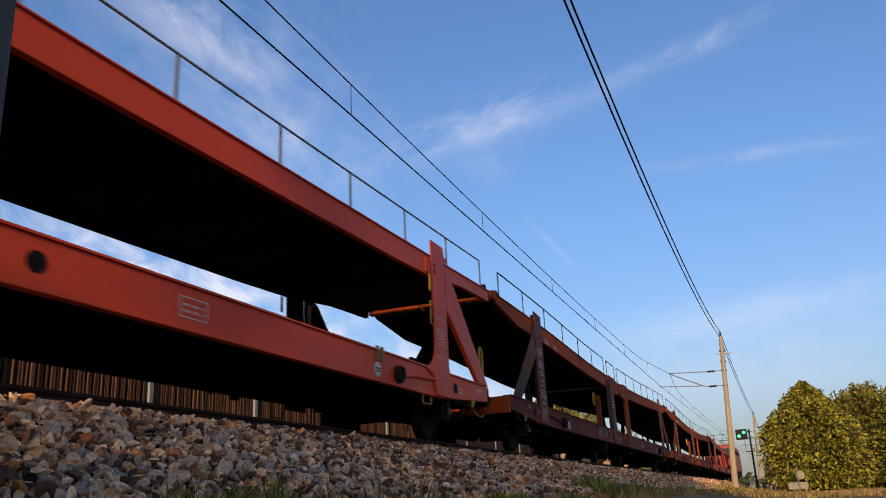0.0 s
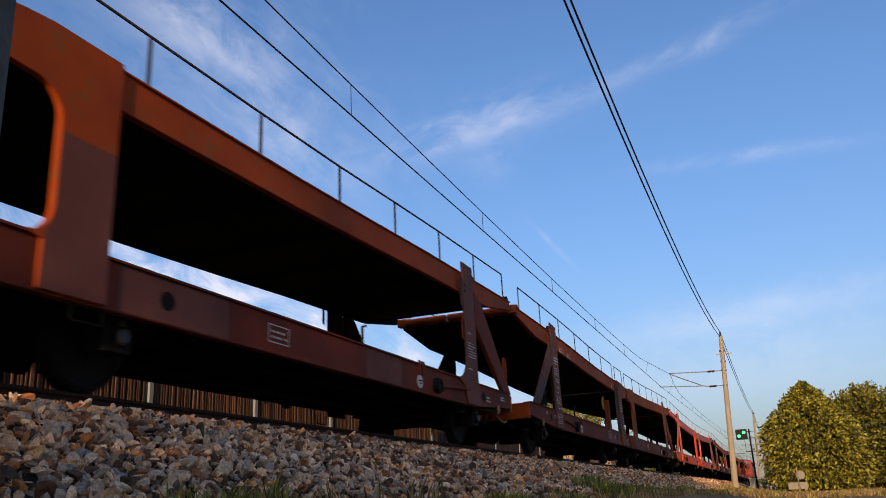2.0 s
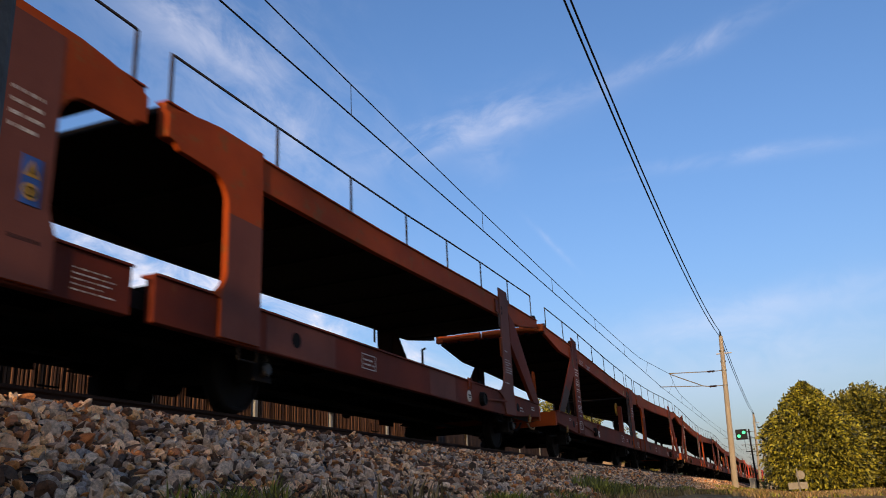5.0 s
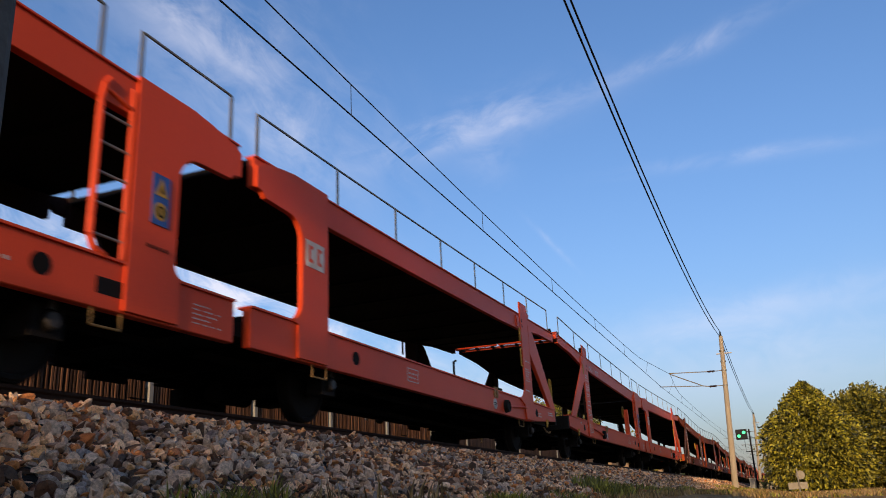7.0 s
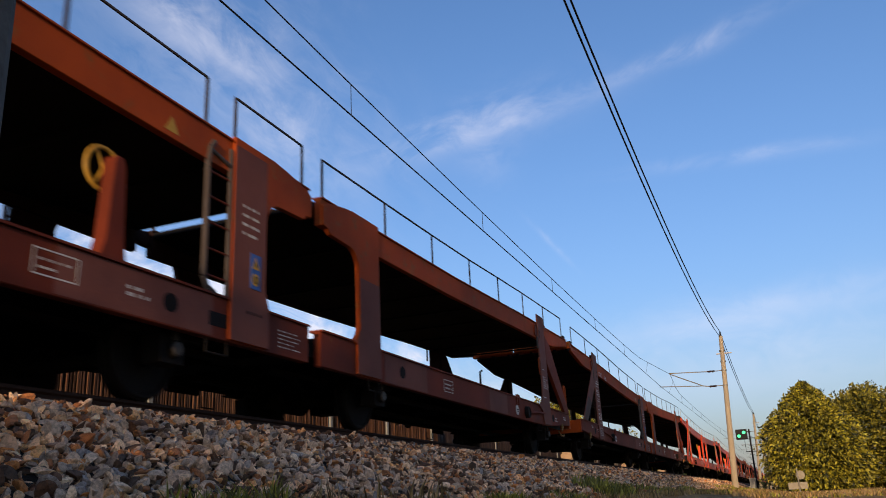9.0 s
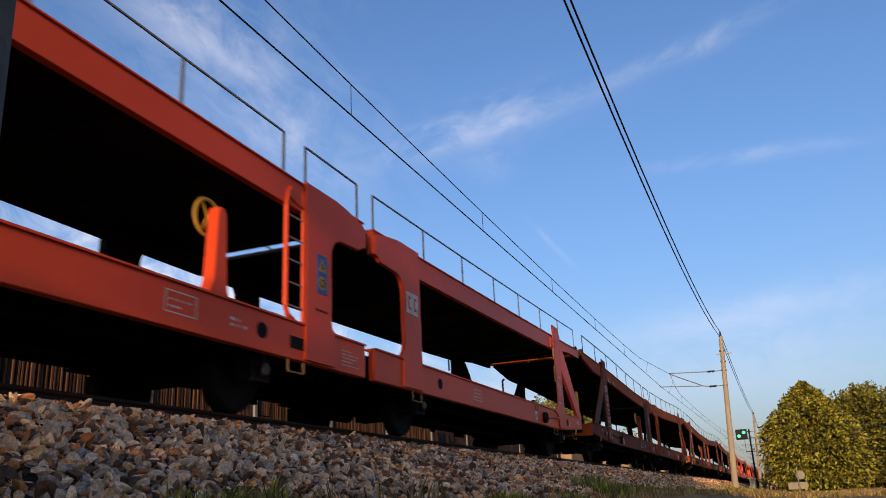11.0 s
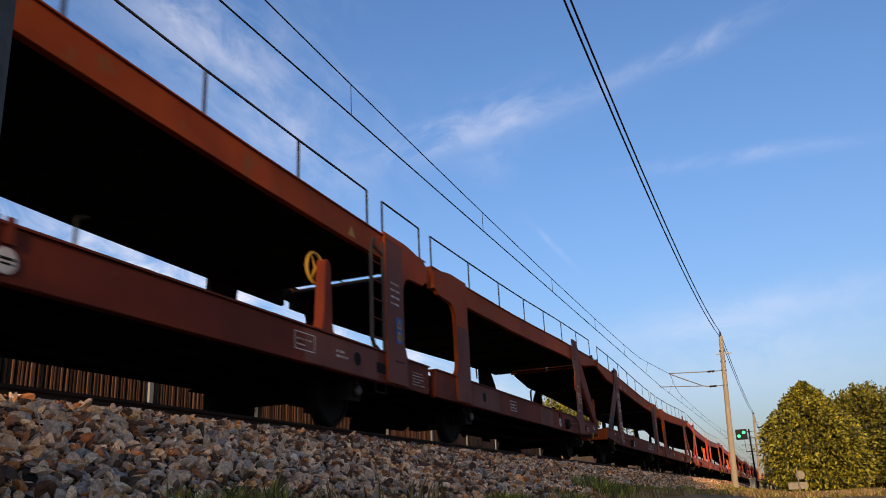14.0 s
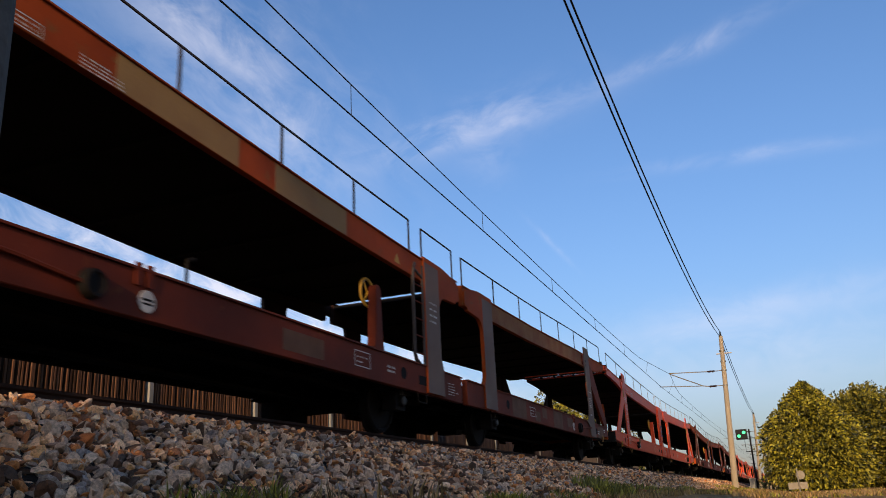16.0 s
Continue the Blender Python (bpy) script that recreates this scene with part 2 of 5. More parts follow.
SLAT = material("brown_fence_wood", (0.17, 0.078, 0.040), (0.08, 0.036, 0.02), rough=0.75, scale=6, fine=60, bump=0.004, random_by="object", spread=0.5, stretch=(1, 1, 0.12))
SLAT_DARK = material("dark_fence_wood", (0.085, 0.05, 0.034), (0.05, 0.03, 0.022), rough=0.8, scale=6, fine=60, bump=0.004, random_by="object", spread=0.3, stretch=(1, 1, 0.12))
STONE = stone_material()
# bed coloured near black to paint the shade in gaps between stones
BED_GAP_SHADE = material("ballast_bed", (0.03, 0.022, 0.016), (0.014, 0.011, 0.008), rough=0.95, scale=14, fine=45, bump=0.05)
EARTH = material("dry_grass_earth", (0.40, 0.225, 0.085), (0.17, 0.115, 0.045), rough=0.95, scale=0.7, fine=30, bump=0.05, amount=0.9)
WIRE = material("dark_wire", (0.03, 0.035, 0.045), rough=0.8, metal=0.0, scale=0.5, fine=1.0, bump=0.0)
INSULATOR = material("brown_insulator", (0.06, 0.035, 0.03), rough=0.3, scale=5, fine=90, bump=0.0005)
BLACK = material("black_signal_steel", (0.015, 0.015, 0.016), rough=0.6, scale=5, fine=60, bump=0.001)
GREEN = glow_material("green_signal_glow", (0.02, 0.85, 0.30), 1.6)
SIGN_BACK = material("grey_sign_back", (0.27, 0.23, 0.17), (0.2, 0.17, 0.13), rough=0.6, metal=0.3, scale=5, fine=60, bump=0.001)
BARK = material("grey_brown_bark", (0.12, 0.085, 0.055), (0.06, 0.045, 0.03), rough=0.95, scale=5, fine=40, bump=0.02)
LEAF = leaf_material("olive_green_leaves", (0.020, 0.026, 0.003), (0.56, 0.47, 0.030))
LEAF_MID = leaf_material("dull_green_leaves", (0.028, 0.034, 0.004), (0.38, 0.32, 0.026))
LEAF_DARK = leaf_material("dark_green_leaves", (0.02, 0.035, 0.012), (0.07, 0.085, 0.025))
GRASS = leaf_material("green_grass_blades", (0.09, 0.092, 0.010), (0.46, 0.40, 0.035))
STRAW = leaf_material("dry_straw_blades", (0.18, 0.11, 0.036), (0.52, 0.32, 0.11))
WARM_WALL = material("sandy_block_concrete", (0.50, 0.33, 0.2), (0.36, 0.23, 0.14), rough=0.9, scale=2, fine=40, bump=0.01)
GLASS = material("dark_cab_glass", (0.02, 0.03, 0.04), rough=0.08, scale=5, fine=60, bump=0.0)
LOCO_RED = material("red_locomotive_paint", (0.50, 0.06, 0.035), (0.36, 0.05, 0.03), rough=0.4, scale=1, fine=80, bump=0.001)


# ---- mesh helpers ----
def box(bm, x0, x1, y0, y1, z0, z1):
    v = [bm.verts.new((x, y, z)) for x in (x0, x1) for y in (y0, y1) for z in (z0, z1)]
    for f in ((0, 1, 3, 2), (4, 6, 7, 5), (0, 4, 5, 1), (2, 3, 7, 6), (0, 2, 6, 4), (1, 5, 7, 3)):
        bm.faces.new([v[i] for i in f])


def prism(bm, poly, y0, y1):
    """A plate of outline poly, in x and z, from y0 to y1."""
    a = [bm.verts.new((x, y0, z)) for x, z in poly]
    b = [bm.verts.new((x, y1, z)) for x, z in poly]
    bm.faces.new(a)
    bm.faces.new(b[::-1])
    for i in range(len(poly)):
        j = (i + 1) % len(poly)
        bm.faces.new((a[j], a[i], b[i], b[j]))


def tube(bm, p0, p1, r0, r1=None, seg=8):
    p0, p1 = Vector(p0), Vector(p1)
    r1 = r0 if r1 is None else r1
    d = (p1 - p0).normalized()
    s = d.orthogonal().normalized()
    u = d.cross(s)
    rings = []
    for p, r in ((p0, r0), (p1, r1)):
        rings.append([bm.verts.new(p + (s * math.cos(2 * math.pi * i / seg) + u * math.sin(2 * math.pi * i / seg)) * r) for i in range(seg)])
    for i in range(seg):
        j = (i + 1) % seg
        bm.faces.new((rings[0][i], rings[0][j], rings[1][j], rings[1][i]))
    bm.faces.new(rings[0][::-1])
    bm.faces.new(rings[1])


def path_tube(bm, pts, r, seg=6):
    for a, b in zip(pts, pts[1:]):
        tube(bm, a, b, r, r, seg)


def ring(bm, c, R, r, axis="y", seg=20, minor=6):
    rows = []
    for i in range(seg):
        a = 2 * math.pi * i / seg
        row = []
        for k in range(minor):
            b = 2 * math.pi * k / minor
            q, h = R + r * math.cos(b), r * math.sin(b)
            if axis == "y":
                p = (q * math.cos(a), h, q * math.sin(a))
            else:
                p = (h, q * math.cos(a), q * math.sin(a))
            row.append(bm.verts.new(Vector(c) + Vector(p)))
        rows.append(row)
    for i in range(seg):
        for k in range(minor):
            bm.faces.new((rows[i][k], rows[i][(k + 1) % minor], rows[(i + 1) % seg][(k + 1) % minor], rows[(i + 1) % seg][k]))


def mesh_of(name, bm, mat, bevel=0.0):
    bmesh.ops.recalc_face_normals(bm, faces=bm.faces)
    if bevel:
        edges = [e for e in bm.edges if len(e.link_faces) == 2 and e.calc_face_angle(0) > 0.6]
        bmesh.ops.bevel(bm, geom=edges, offset=bevel, segments=1, affect="EDGES", clamp_overlap=True)
    me = bpy.data.meshes.new(name)
    bm.to_mesh(me)
    bm.free()
    me.materials.append(mat)
    return me


def part(name, bm, mat, parent, label="", bevel=0.0, at=None):
    me = bm if isinstance(bm, bpy.types.Mesh) else mesh_of(name, bm, mat, bevel)
    ob = new(name, me)
    ob.parent = parent
    if at:
        ob.location = at
    if label:
        ob["label"] = label
    return ob


def thing(name, label, category, group="", kind="", at=(0, 0, 0)):
    e = new(name)
    e.empty_display_size = 0.2
    e.location = at
    return tagged(e, label, category, group, kind)


def solid(name, bm, mat, label, category, group="", kind="", bevel=0.0):
    return tagged(new(name, mesh_of(name, bm, mat, bevel)), label, category, group, kind)


def B():
    return bmesh.new()


# ---- ground, ballast and track ----
def ground_z(x, y):
    bank = 0.16 + 0.36 / (1 + math.exp(-max(-20.0, min(20.0, (y - 0.9) * 1.6))))
    far = 0.55
    if y > 2.4:
        bank = bank + min(1.0, (y - 2.4) / 8.0) * (0.85 - bank)
    d = min(1.0, max(0.0, (math.hypot(x, y) - 60) / 200))
    rough = 0.05 * noise.noise(Vector((x * 0.35, y * 0.35, 0))) + 0.02 * noise.noise(Vector((x * 1.7, y * 1.7, 3)))
    return bank * (1 - d) + far * d + rough * (1 - d)


def grid_lines(lo, hi, near_lo, near_hi, step):
    a, v = [], near_lo
    while v > lo:
        v -= max(step, (near_lo - v) * 0.5 + step)
        a.append(max(v, lo))
    a = a[::-1]
    n = int((near_hi - near_lo) / step)
    a += [near_lo + step * i for i in range(n + 1)]
    v = a[-1]
    while v < hi:
        v += max(step, (v - near_hi) * 0.5 + step)
        a.append(min(v, hi))
    return a


def build_ground():
    xs = grid_lines(-3000, 3000, -4, 70, 0.5)
    ys = grid_lines(-2500, 2500, -14, 14, 0.4)
    verts = [(x, y, ground_z(x, y)) for x in xs for y in ys]
    k = len(ys)
    faces = [(i * k + j, (i + 1) * k + j, (i + 1) * k + j + 1, i * k + j + 1) for i in range(len(xs) - 1) for j in range(k - 1)]
    me = bpy.data.meshes.new("ground")
    me.from_pydata(verts, [], faces)
    me.materials.append(EARTH)
    tagged(new("ground", me), "dry grassy earth beside the railway bank", "ground", kind="structure")


BED_PROFILE = ((2.1, 0.2), (2.45, 0.5), (4.25, 1.20), (4.8, 1.25), (7.6, 1.25), (8.3, 1.22), (9.9, 0.75), (10.2, 0.3))


def bed_z(y):
    for (a, za), (b, zb) in zip(BED_PROFILE, BED_PROFILE[1:]):
        if a <= y <= b:
            return za + (zb - za) * (y - a) / (b - a)
    return 0.3


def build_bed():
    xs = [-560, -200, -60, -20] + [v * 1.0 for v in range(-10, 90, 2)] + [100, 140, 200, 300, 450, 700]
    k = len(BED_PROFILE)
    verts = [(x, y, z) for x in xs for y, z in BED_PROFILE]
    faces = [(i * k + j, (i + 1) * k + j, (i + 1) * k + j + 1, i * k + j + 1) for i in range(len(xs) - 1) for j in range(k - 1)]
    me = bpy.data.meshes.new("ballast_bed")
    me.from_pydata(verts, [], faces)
    me.materials.append(BED_GAP_SHADE)
    return tagged(new("ballast_bed", me), "sloping bank of crushed grey and tan ballast, bed coloured as gap shade", "track bed", kind="structure")


def rail(y, name):
    bm = B()
    # foot, web and head; the outline lies across the track
    out = ((-0.07, -0.17), (0.07, -0.17), (0.07, -0.155), (0.012, -0.135), (0.012, -0.045), (0.036, -0.03), (0.036, -0.006), (0.028, 0), (-0.028, 0), (-0.036, -0.006), (-0.036, -0.03), (-0.012, -0.045), (-0.012, -0.135), (-0.07, -0.155))
    a = [bm.verts.new((-555, y + p, RAIL_Z + q)) for p, q in out]
    b = [bm.verts.new((690, y + p, RAIL_Z + q)) for p, q in out]
    bm.faces.new(a)
    bm.faces.new(b[::-1])
    for i in range(len(out)):
        j = (i + 1) % len(out)
        bm.faces.new((a[j], a[i], b[i], b[j]))
    return solid(name, bm, RAIL_SIDE, "rusty steel running rail on the ballast", "rail", kind="structure")


def build_sleepers():
    bm = B()
    prism(bm, [(-0.14, 0), (0.14, 0), (0.11, 0.2), (-0.11, 0.2)], -1.3, 1.3)
    me = mesh_of("sleeper", bm, GREY_CONCRETE)
    for i in range(110):
        tagged(new("sleeper", me), "grey concrete sleeper bedded in ballast", "sleeper", "sleepers under the rails").location = (-8 + i * 0.6, TRACK_Y, RAIL_Z - 0.17 - 0.205)


build_ground()
bed = build_bed()
rail(TRACK_Y - 0.755, "rail_near")
rail(TRACK_Y + 0.755, "rail_far")
build_sleepers()


# ---- the wagon; its origin is on the rail top, under the left end of its sill ----
SHAPE = {"crank": False}          # the brown wagons' upper beams are cranked at their ends


def beam_top(u):
    z = 2.71 + 0.24 * (abs(u - 12.775) / 13.3) ** 1.3
    if SHAPE["crank"]:
        t = min(1.0, max(0.0, (abs(u - 12.775) - 4.5) / 5.0))
        z += 0.065 * t * t * (3 - 2 * t) - 0.03 * max(0.0, 2.2 - u) / 2.75
    else:
        z += 0.06 * max(0.0, 2.2 - u) / 2.75
    return z


def beam_low(u):
    e = min(u + 0.55, 25.98 - u)
    if SHAPE["crank"]:
        return beam_top(u) - 0.16 - 0.20 * min(1, max(0, e / 1.5))
    return beam_top(u) - 0.21 - 0.14 * min(1, max(0, (e - 1.4) / 1.8))


def deck_z(u):
    """Underside of the upper deck: low between the beams, raised toward the joint."""
    return beam_low(u) + 0.035 + 0.25 * max(0.0, 1 - abs(u - 12.7) / 2.6) ** 0.7 + 0.10 * max(0.0, u - 24.6) / 1.5


STANCHIONS = (-0.23, 1.56, 3.41, 5.24, 7.07, 8.88, 10.71, 11.2, 12.56, 13.05, 14.9, 16.72, 18.56, 20.3, 22.1, 23.85, 25.63)
HALVES = ((0.0, 12.68), (12.96, 25.55))


def side_parts(w, sy, paint, beam_paint, post_paint, rail_mat, marks):
    """One long side of the wagon; sy is -1 for the side toward the camera."""
    def across(a, b):
        lo, hi = sorted((sy * a, sy * b))
        return lo, hi
    foot = 0.58 if sy < 0 else 0.68
    for k, (a, b) in enumerate(HALVES):
        bm = B()
        lo, hi = across(HALF, HALF - 0.10)
        if k == 0:
            poly = [(a, 1.0), (a, 0.73), (a + 0.5, 0.70), (2.25, foot), (b, foot), (b, 1.0)]
        else:
            poly = [(a, 1.0), (a, foot), (23.3, foot), (b - 0.5, 0.70), (b, 0.73), (b, 1.0)]
        prism(bm, poly, lo, hi)
        part("side_sill", bm, paint, w, bevel=0.008)
        bm = B()
        lo, hi = across(HALF + 0.025, HALF - 0.16)
        box(bm, a, b, lo, hi, 1.0, 1.022)
        part("sill_flange", bm, paint, w)
        # thin dark sheet behind the sill, added as its inner shade
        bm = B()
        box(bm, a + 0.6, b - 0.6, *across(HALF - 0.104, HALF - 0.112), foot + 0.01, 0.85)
        part("sill_inner_shade", bm, DARK, w, "dark sheet standing for the shade inside the sill")
        # upper longitudinal beam with its top flange
        us = [-0.55, 0.2, 0.6, 0.95, 1.5, 2.5, 4, 6, 8, 10, 11.6, 12.68] if k == 0 else [12.96, 14, 15.5, 17.5, 19.5, 21.5, 23, 24, 24.5, 25, 25.5, 25.98]
        bm = B()
        lo, hi = across(HALF, HALF - 0.09)
        prism(bm, [(u, beam_top(u)) for u in us] + [(u, beam_low(u)) for u in us[::-1]], lo, hi)
        part("upper_beam", bm, beam_paint, w, bevel=0.006)
        bm = B()
        lo, hi = across(HALF + 0.022, HALF - 0.12)
        prism(bm, [(u, beam_top(u) + 0.018) for u in us] + [(u, beam_top(u) + 0.001) for u in us[::-1]], lo, hi)
        part("beam_flange", bm, beam_paint, w)
        # guard wire along the upper deck
        ends = [u for u in STANCHIONS if (u < 12.8) == (k == 0)]
        for run in ((ends[:7], ends[7:]) if k == 0 else (ends,)):
            bm = B()
            y = sy * (HALF - 0.03)
            top = [beam_top(u) + 0.56 for u in run]
            prism(bm, [(u, z + 0.010) for u, z in zip(run, top)] + [(u, z - 0.010) for u, z in zip(run[::-1], top[::-1])], y - 0.010, y + 0.010)
            part("handrail", bm, rail_mat, w)
    me = None
    for u in STANCHIONS:
        if me is None:
            bm = B()
            box(bm, -0.024, 0.024, -0.006, 0.006, 0, 0.565)
            me = mesh_of("stanchion", bm, rail_mat)
        part("stanchion", me, rail_mat, w, at=(u, sy * (HALF - 0.03), beam_top(u)))
    lo, hi = across(HALF + 0.035, HALF + 0.004)
    # end frames: upright post and slanting brace
    bm = B()
    prism(bm, [(2.2, 0.60), (2.85, 0.60), (2.82, 1.1), (2.78, 1.35), (2.78, 3.15), (2.22, 3.19), (2.22, 2.80), (0.18, 1.024), (0.72, 1.024), (2.10, 2.09), (2.2, 2.10)], lo, hi)
    part("end_frame", bm, post_paint, w, bevel=0.006)
    if paint is BROWN:
        bm = B()
        prism(bm, [(0.19, 1.026), (0.71, 1.026), (1.45, 1.59), (1.05, 1.77)], *across(HALF + 0.039, HALF + 0.034))
        part("brace_plate", bm, SOOTY_POST, w, "sooty bare lower brace")
    # slim grip on the inner edge of the other end's post
    bm = B()
    y = sy * (HALF + 0.02)
    path_tube(bm, [(22.99, y, 1.72), (22.90, y, 1.74), (22.90, y, 2.10), (22.99, y, 2.12)], 0.014)
    part("post_grip", bm, YELLOW if paint is RED else RUSTY, w)
    # web behind the post, coloured dark as its shade
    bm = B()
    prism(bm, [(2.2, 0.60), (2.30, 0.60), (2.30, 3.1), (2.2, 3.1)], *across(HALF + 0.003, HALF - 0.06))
    part("post_web", bm, INNER_SHADE, w)
    bm = B()
    fillet = [(22.62 + 0.40 * math.sin(t), 1.424 - 0.40 * math.cos(t)) for t in [math.pi / 2 * i / 6 for i in range(7)]]
    prism(bm, [(23.66, 0.60), (23.0, 0.60), (22.9, 0.9), (22.62, 1.0)] + fillet + [(23.0, 3.17), (23.54, 3.17), (23.56, 3.02), (23.70, 3.0), (23.70, 2.93), (23.56, 2.9), (23.58, 1.1)], lo, hi)
    part("end_post", bm, post_paint, w, bevel=0.006)
    bm = B()
    prism(bm, [(23.60, 2.74), (23.98, 2.58), (25.52, 1.024), (25.03, 1.024), (23.60, 2.10)], *across(HALF + 0.03, HALF - 0.05))
    part("brace", bm, paint, w, bevel=0.006)
    # portals either side of the joint
    for s, o in ((1, 0.0), (-1, 25.68)):
        r = 0.12 if s == 1 else 0.24
        pts = [(11.14, 0.60), (11.82, 0.60), (11.82, 0.98)] + [(11.74 + r - r * math.sin(t), 1.024 + r - r * math.cos(t)) for t in [math.pi / 2 * i / 5 for i in range(6)]] + [(11.74, 1.98)]
        for i in range(7):
            t = math.pi / 2 * i / 6
            pts.append((12.02 - 0.28 * math.cos(t), 1.98 + 0.28 * math.sin(t)))
        pts += [(12.52, 2.28), (12.58, 2.34), (12.70, 2.36), (12.70, 2.62), (12.58, 2.68), (12.2, 2.75), (11.9, 2.785), (11.14, 2.79)]
        if sy > 0:
            pts = [(u, z + 0.22 if 2.0 < z < 2.5 else z) for u, z in pts]
        shift = -0.35 if sy > 0 else 0.0
        bm = B()
        prism(bm, [(u * s + o + shift, z) for u, z in pts], *across(HALF + 0.032, HALF - 0.04))
        part("portal", bm, beam_paint, w, bevel=0.006)
        if sy < 0 and paint is BROWN:
            bm = B()
            top = 2.70 if post_paint is PALE_POST or s == 1 else 1.9
            prism(bm, [(u * s + o, z) for u, z in ((11.15, 0.605), (11.81, 0.605), (11.81, 1.03), (11.73, 1.22), (11.73, top), (11.15, top))], *across(HALF + 0.036, HALF + 0.030))
            part("portal_plate", bm, post_paint, w)
    # orange grip at the foot of the upper beam, cleats and steps
    for u in (2.08, 22.84):
        bm = B()
        box(bm, u - 0.09, u + 0.09, *across(HALF + 0.03, HALF - 0.01), beam_low(u) + 0.04, beam_top(u) - 0.06)
        part("hinge_plate", bm, paint, w)
        bm = B()
        box(bm, u + 0.02, u + 0.06, *across(HALF + 0.05, HALF + 0.02), beam_low(u) - 0.26, beam_low(u) + 0.02)
        part("latch", bm, YELLOW if paint is RED else DARK_STEEL, w)
    for u in (2.95, 11.0, 14.4, 22.7):
        bm = B()
        y = sy * (HALF - 0.02)
        path_tube(bm, [(u - 0.16, y, 0.60), (u - 0.16, y, 0.44), (u + 0.16, y, 0.44), (u + 0.16, y, 0.60)], 0.011)
        part("step", bm, OCHRE if paint is RED else DARK, w)
    for u in (0.95, 24.7):
        bm = B()
        y = sy * (HALF + 0.012)
        path_tube(bm, [(u, y, 0.72), (u, y, 0.60), (u - 0.05, y, 0.55)], 0.022)
        box(bm, u - 0.06, u + 0.06, *across(HALF + 0.03, HALF + 0.002), 0.62, 0.67)
        part("lashing_hook", bm, YELLOW if paint is RED else OCHRE, w)
    bm = B()
    y = sy * (HALF - 0.02)
    path_tube(bm, [(25.28, y, 1.02), (25.28, y, 1.65), (25.32, y, 1.72), (25.40, y, 1.72), (25.44, y, 1.65), (25.44, y, 1.02)], 0.02)
    part("grab_handle", bm, YELLOW if paint is RED else RUSTY, w)
    # change-over lever with its dark disc
    for s, o in ((1, 0.0), (-1, 25.9)):
        bm = B()
        path_tube(bm, [(2.85 * s + o, sy * (HALF + 0.03), 0.84), (3.6 * s + o, sy * (HALF + 0.03), 0.80), (4.25 * s + o, sy * (HALF + 0.03), 0.74)], 0.022)
        part("lever", bm, paint, w)
        bm = B()
        tube(bm, (4.3 * s + o, sy * (HALF + 0.003), 0.75), (4.3 * s + o, sy * (HALF + 0.07), 0.75), 0.13, 0.12, 16)
        ring(bm, (4.3 * s + o, sy * (HALF + 0.07), 0.75), 0.10, 0.02)
        part("hand_wheel", bm, DARK, w)
        bm = B()
        for d in (0.52, 0.66):
            box(bm, (4.3 + d) * s + o - 0.035, (4.3 + d) * s + o + 0.035, *across(HALF + 0.026, HALF + 0.002), 0.86, 1.06)
        part("bracket", bm, OCHRE if paint is RED else paint, w)
        bm = B()
        tube(bm, (4.95 * s + o, sy * (HALF + 0.002), 0.74), (4.95 * s + o, sy * (HALF + 0.012), 0.74), 0.10, 0.10, 16)
        part("round_plate", bm, WHITE, w, "white round plate")
        bm = B()
        box(bm, 4.95 * s + o - 0.07, 4.95 * s + o + 0.07, *across(HALF + 0.016, HALF + 0.012), 0.745, 0.765)
        box(bm, 4.95 * s + o - 0.06, 4.95 * s + o + 0.06, *across(HALF + 0.016, HALF + 0.012), 0.71, 0.725)
        part("plate_mark", bm, DARK, w)
    # dark slots cut in the sill
    for u in (1.75, 10.3, 15.3, 23.9):
        bm = B()
        prism(bm, [(u + 0.10 * math.cos(t), 0.80 + 0.09 * math.sin(t)) for t in [2 * math.pi * i / 12 for i in range(12)]], *across(HALF + 0.003, HALF + 0.0005))
        part("sill_hole", bm, DECK, w)
    bm = B()
    box(bm, 10.85, 11.18, *across(HALF + 0.003, HALF + 0.0005), 0.70, 0.84)
    part("sill_slot", bm, DARK, w)
    # ladder, brake stand
    y = sy * (HALF + 0.005)
    bm = B()
    path_tube(bm, [(10.82, y, 2.60), (10.76, y, 2.52), (10.73, y, 2.36), (10.73, y, 1.16), (10.78, y, 1.06), (10.9, y, 1.02)], 0.03, 8)
    path_tube(bm, [(11.10, y, 1.02), (11.10, y, 2.62)], 0.024, 8)
    path_tube(bm, [(10.76, y, 2.50), (11.10, y, 2.42)], 0.024, 8)
    ladder = part("ladder", bm, paint if paint in (RED, FADED) else DARK_STEEL, w)
    bm = B()
    tube(bm, (10.73, y, 0), (11.10, y, 0), 0.013)
    me = mesh_of("rung", bm, STEEL if paint in (RED, FADED) else paint)
    for i in range(5):
        part("rung", me, STEEL, ladder, at=(0, 0, 1.18 + 0.27 * i))
    if marks and sy < 0:
        lettering(w, marks)


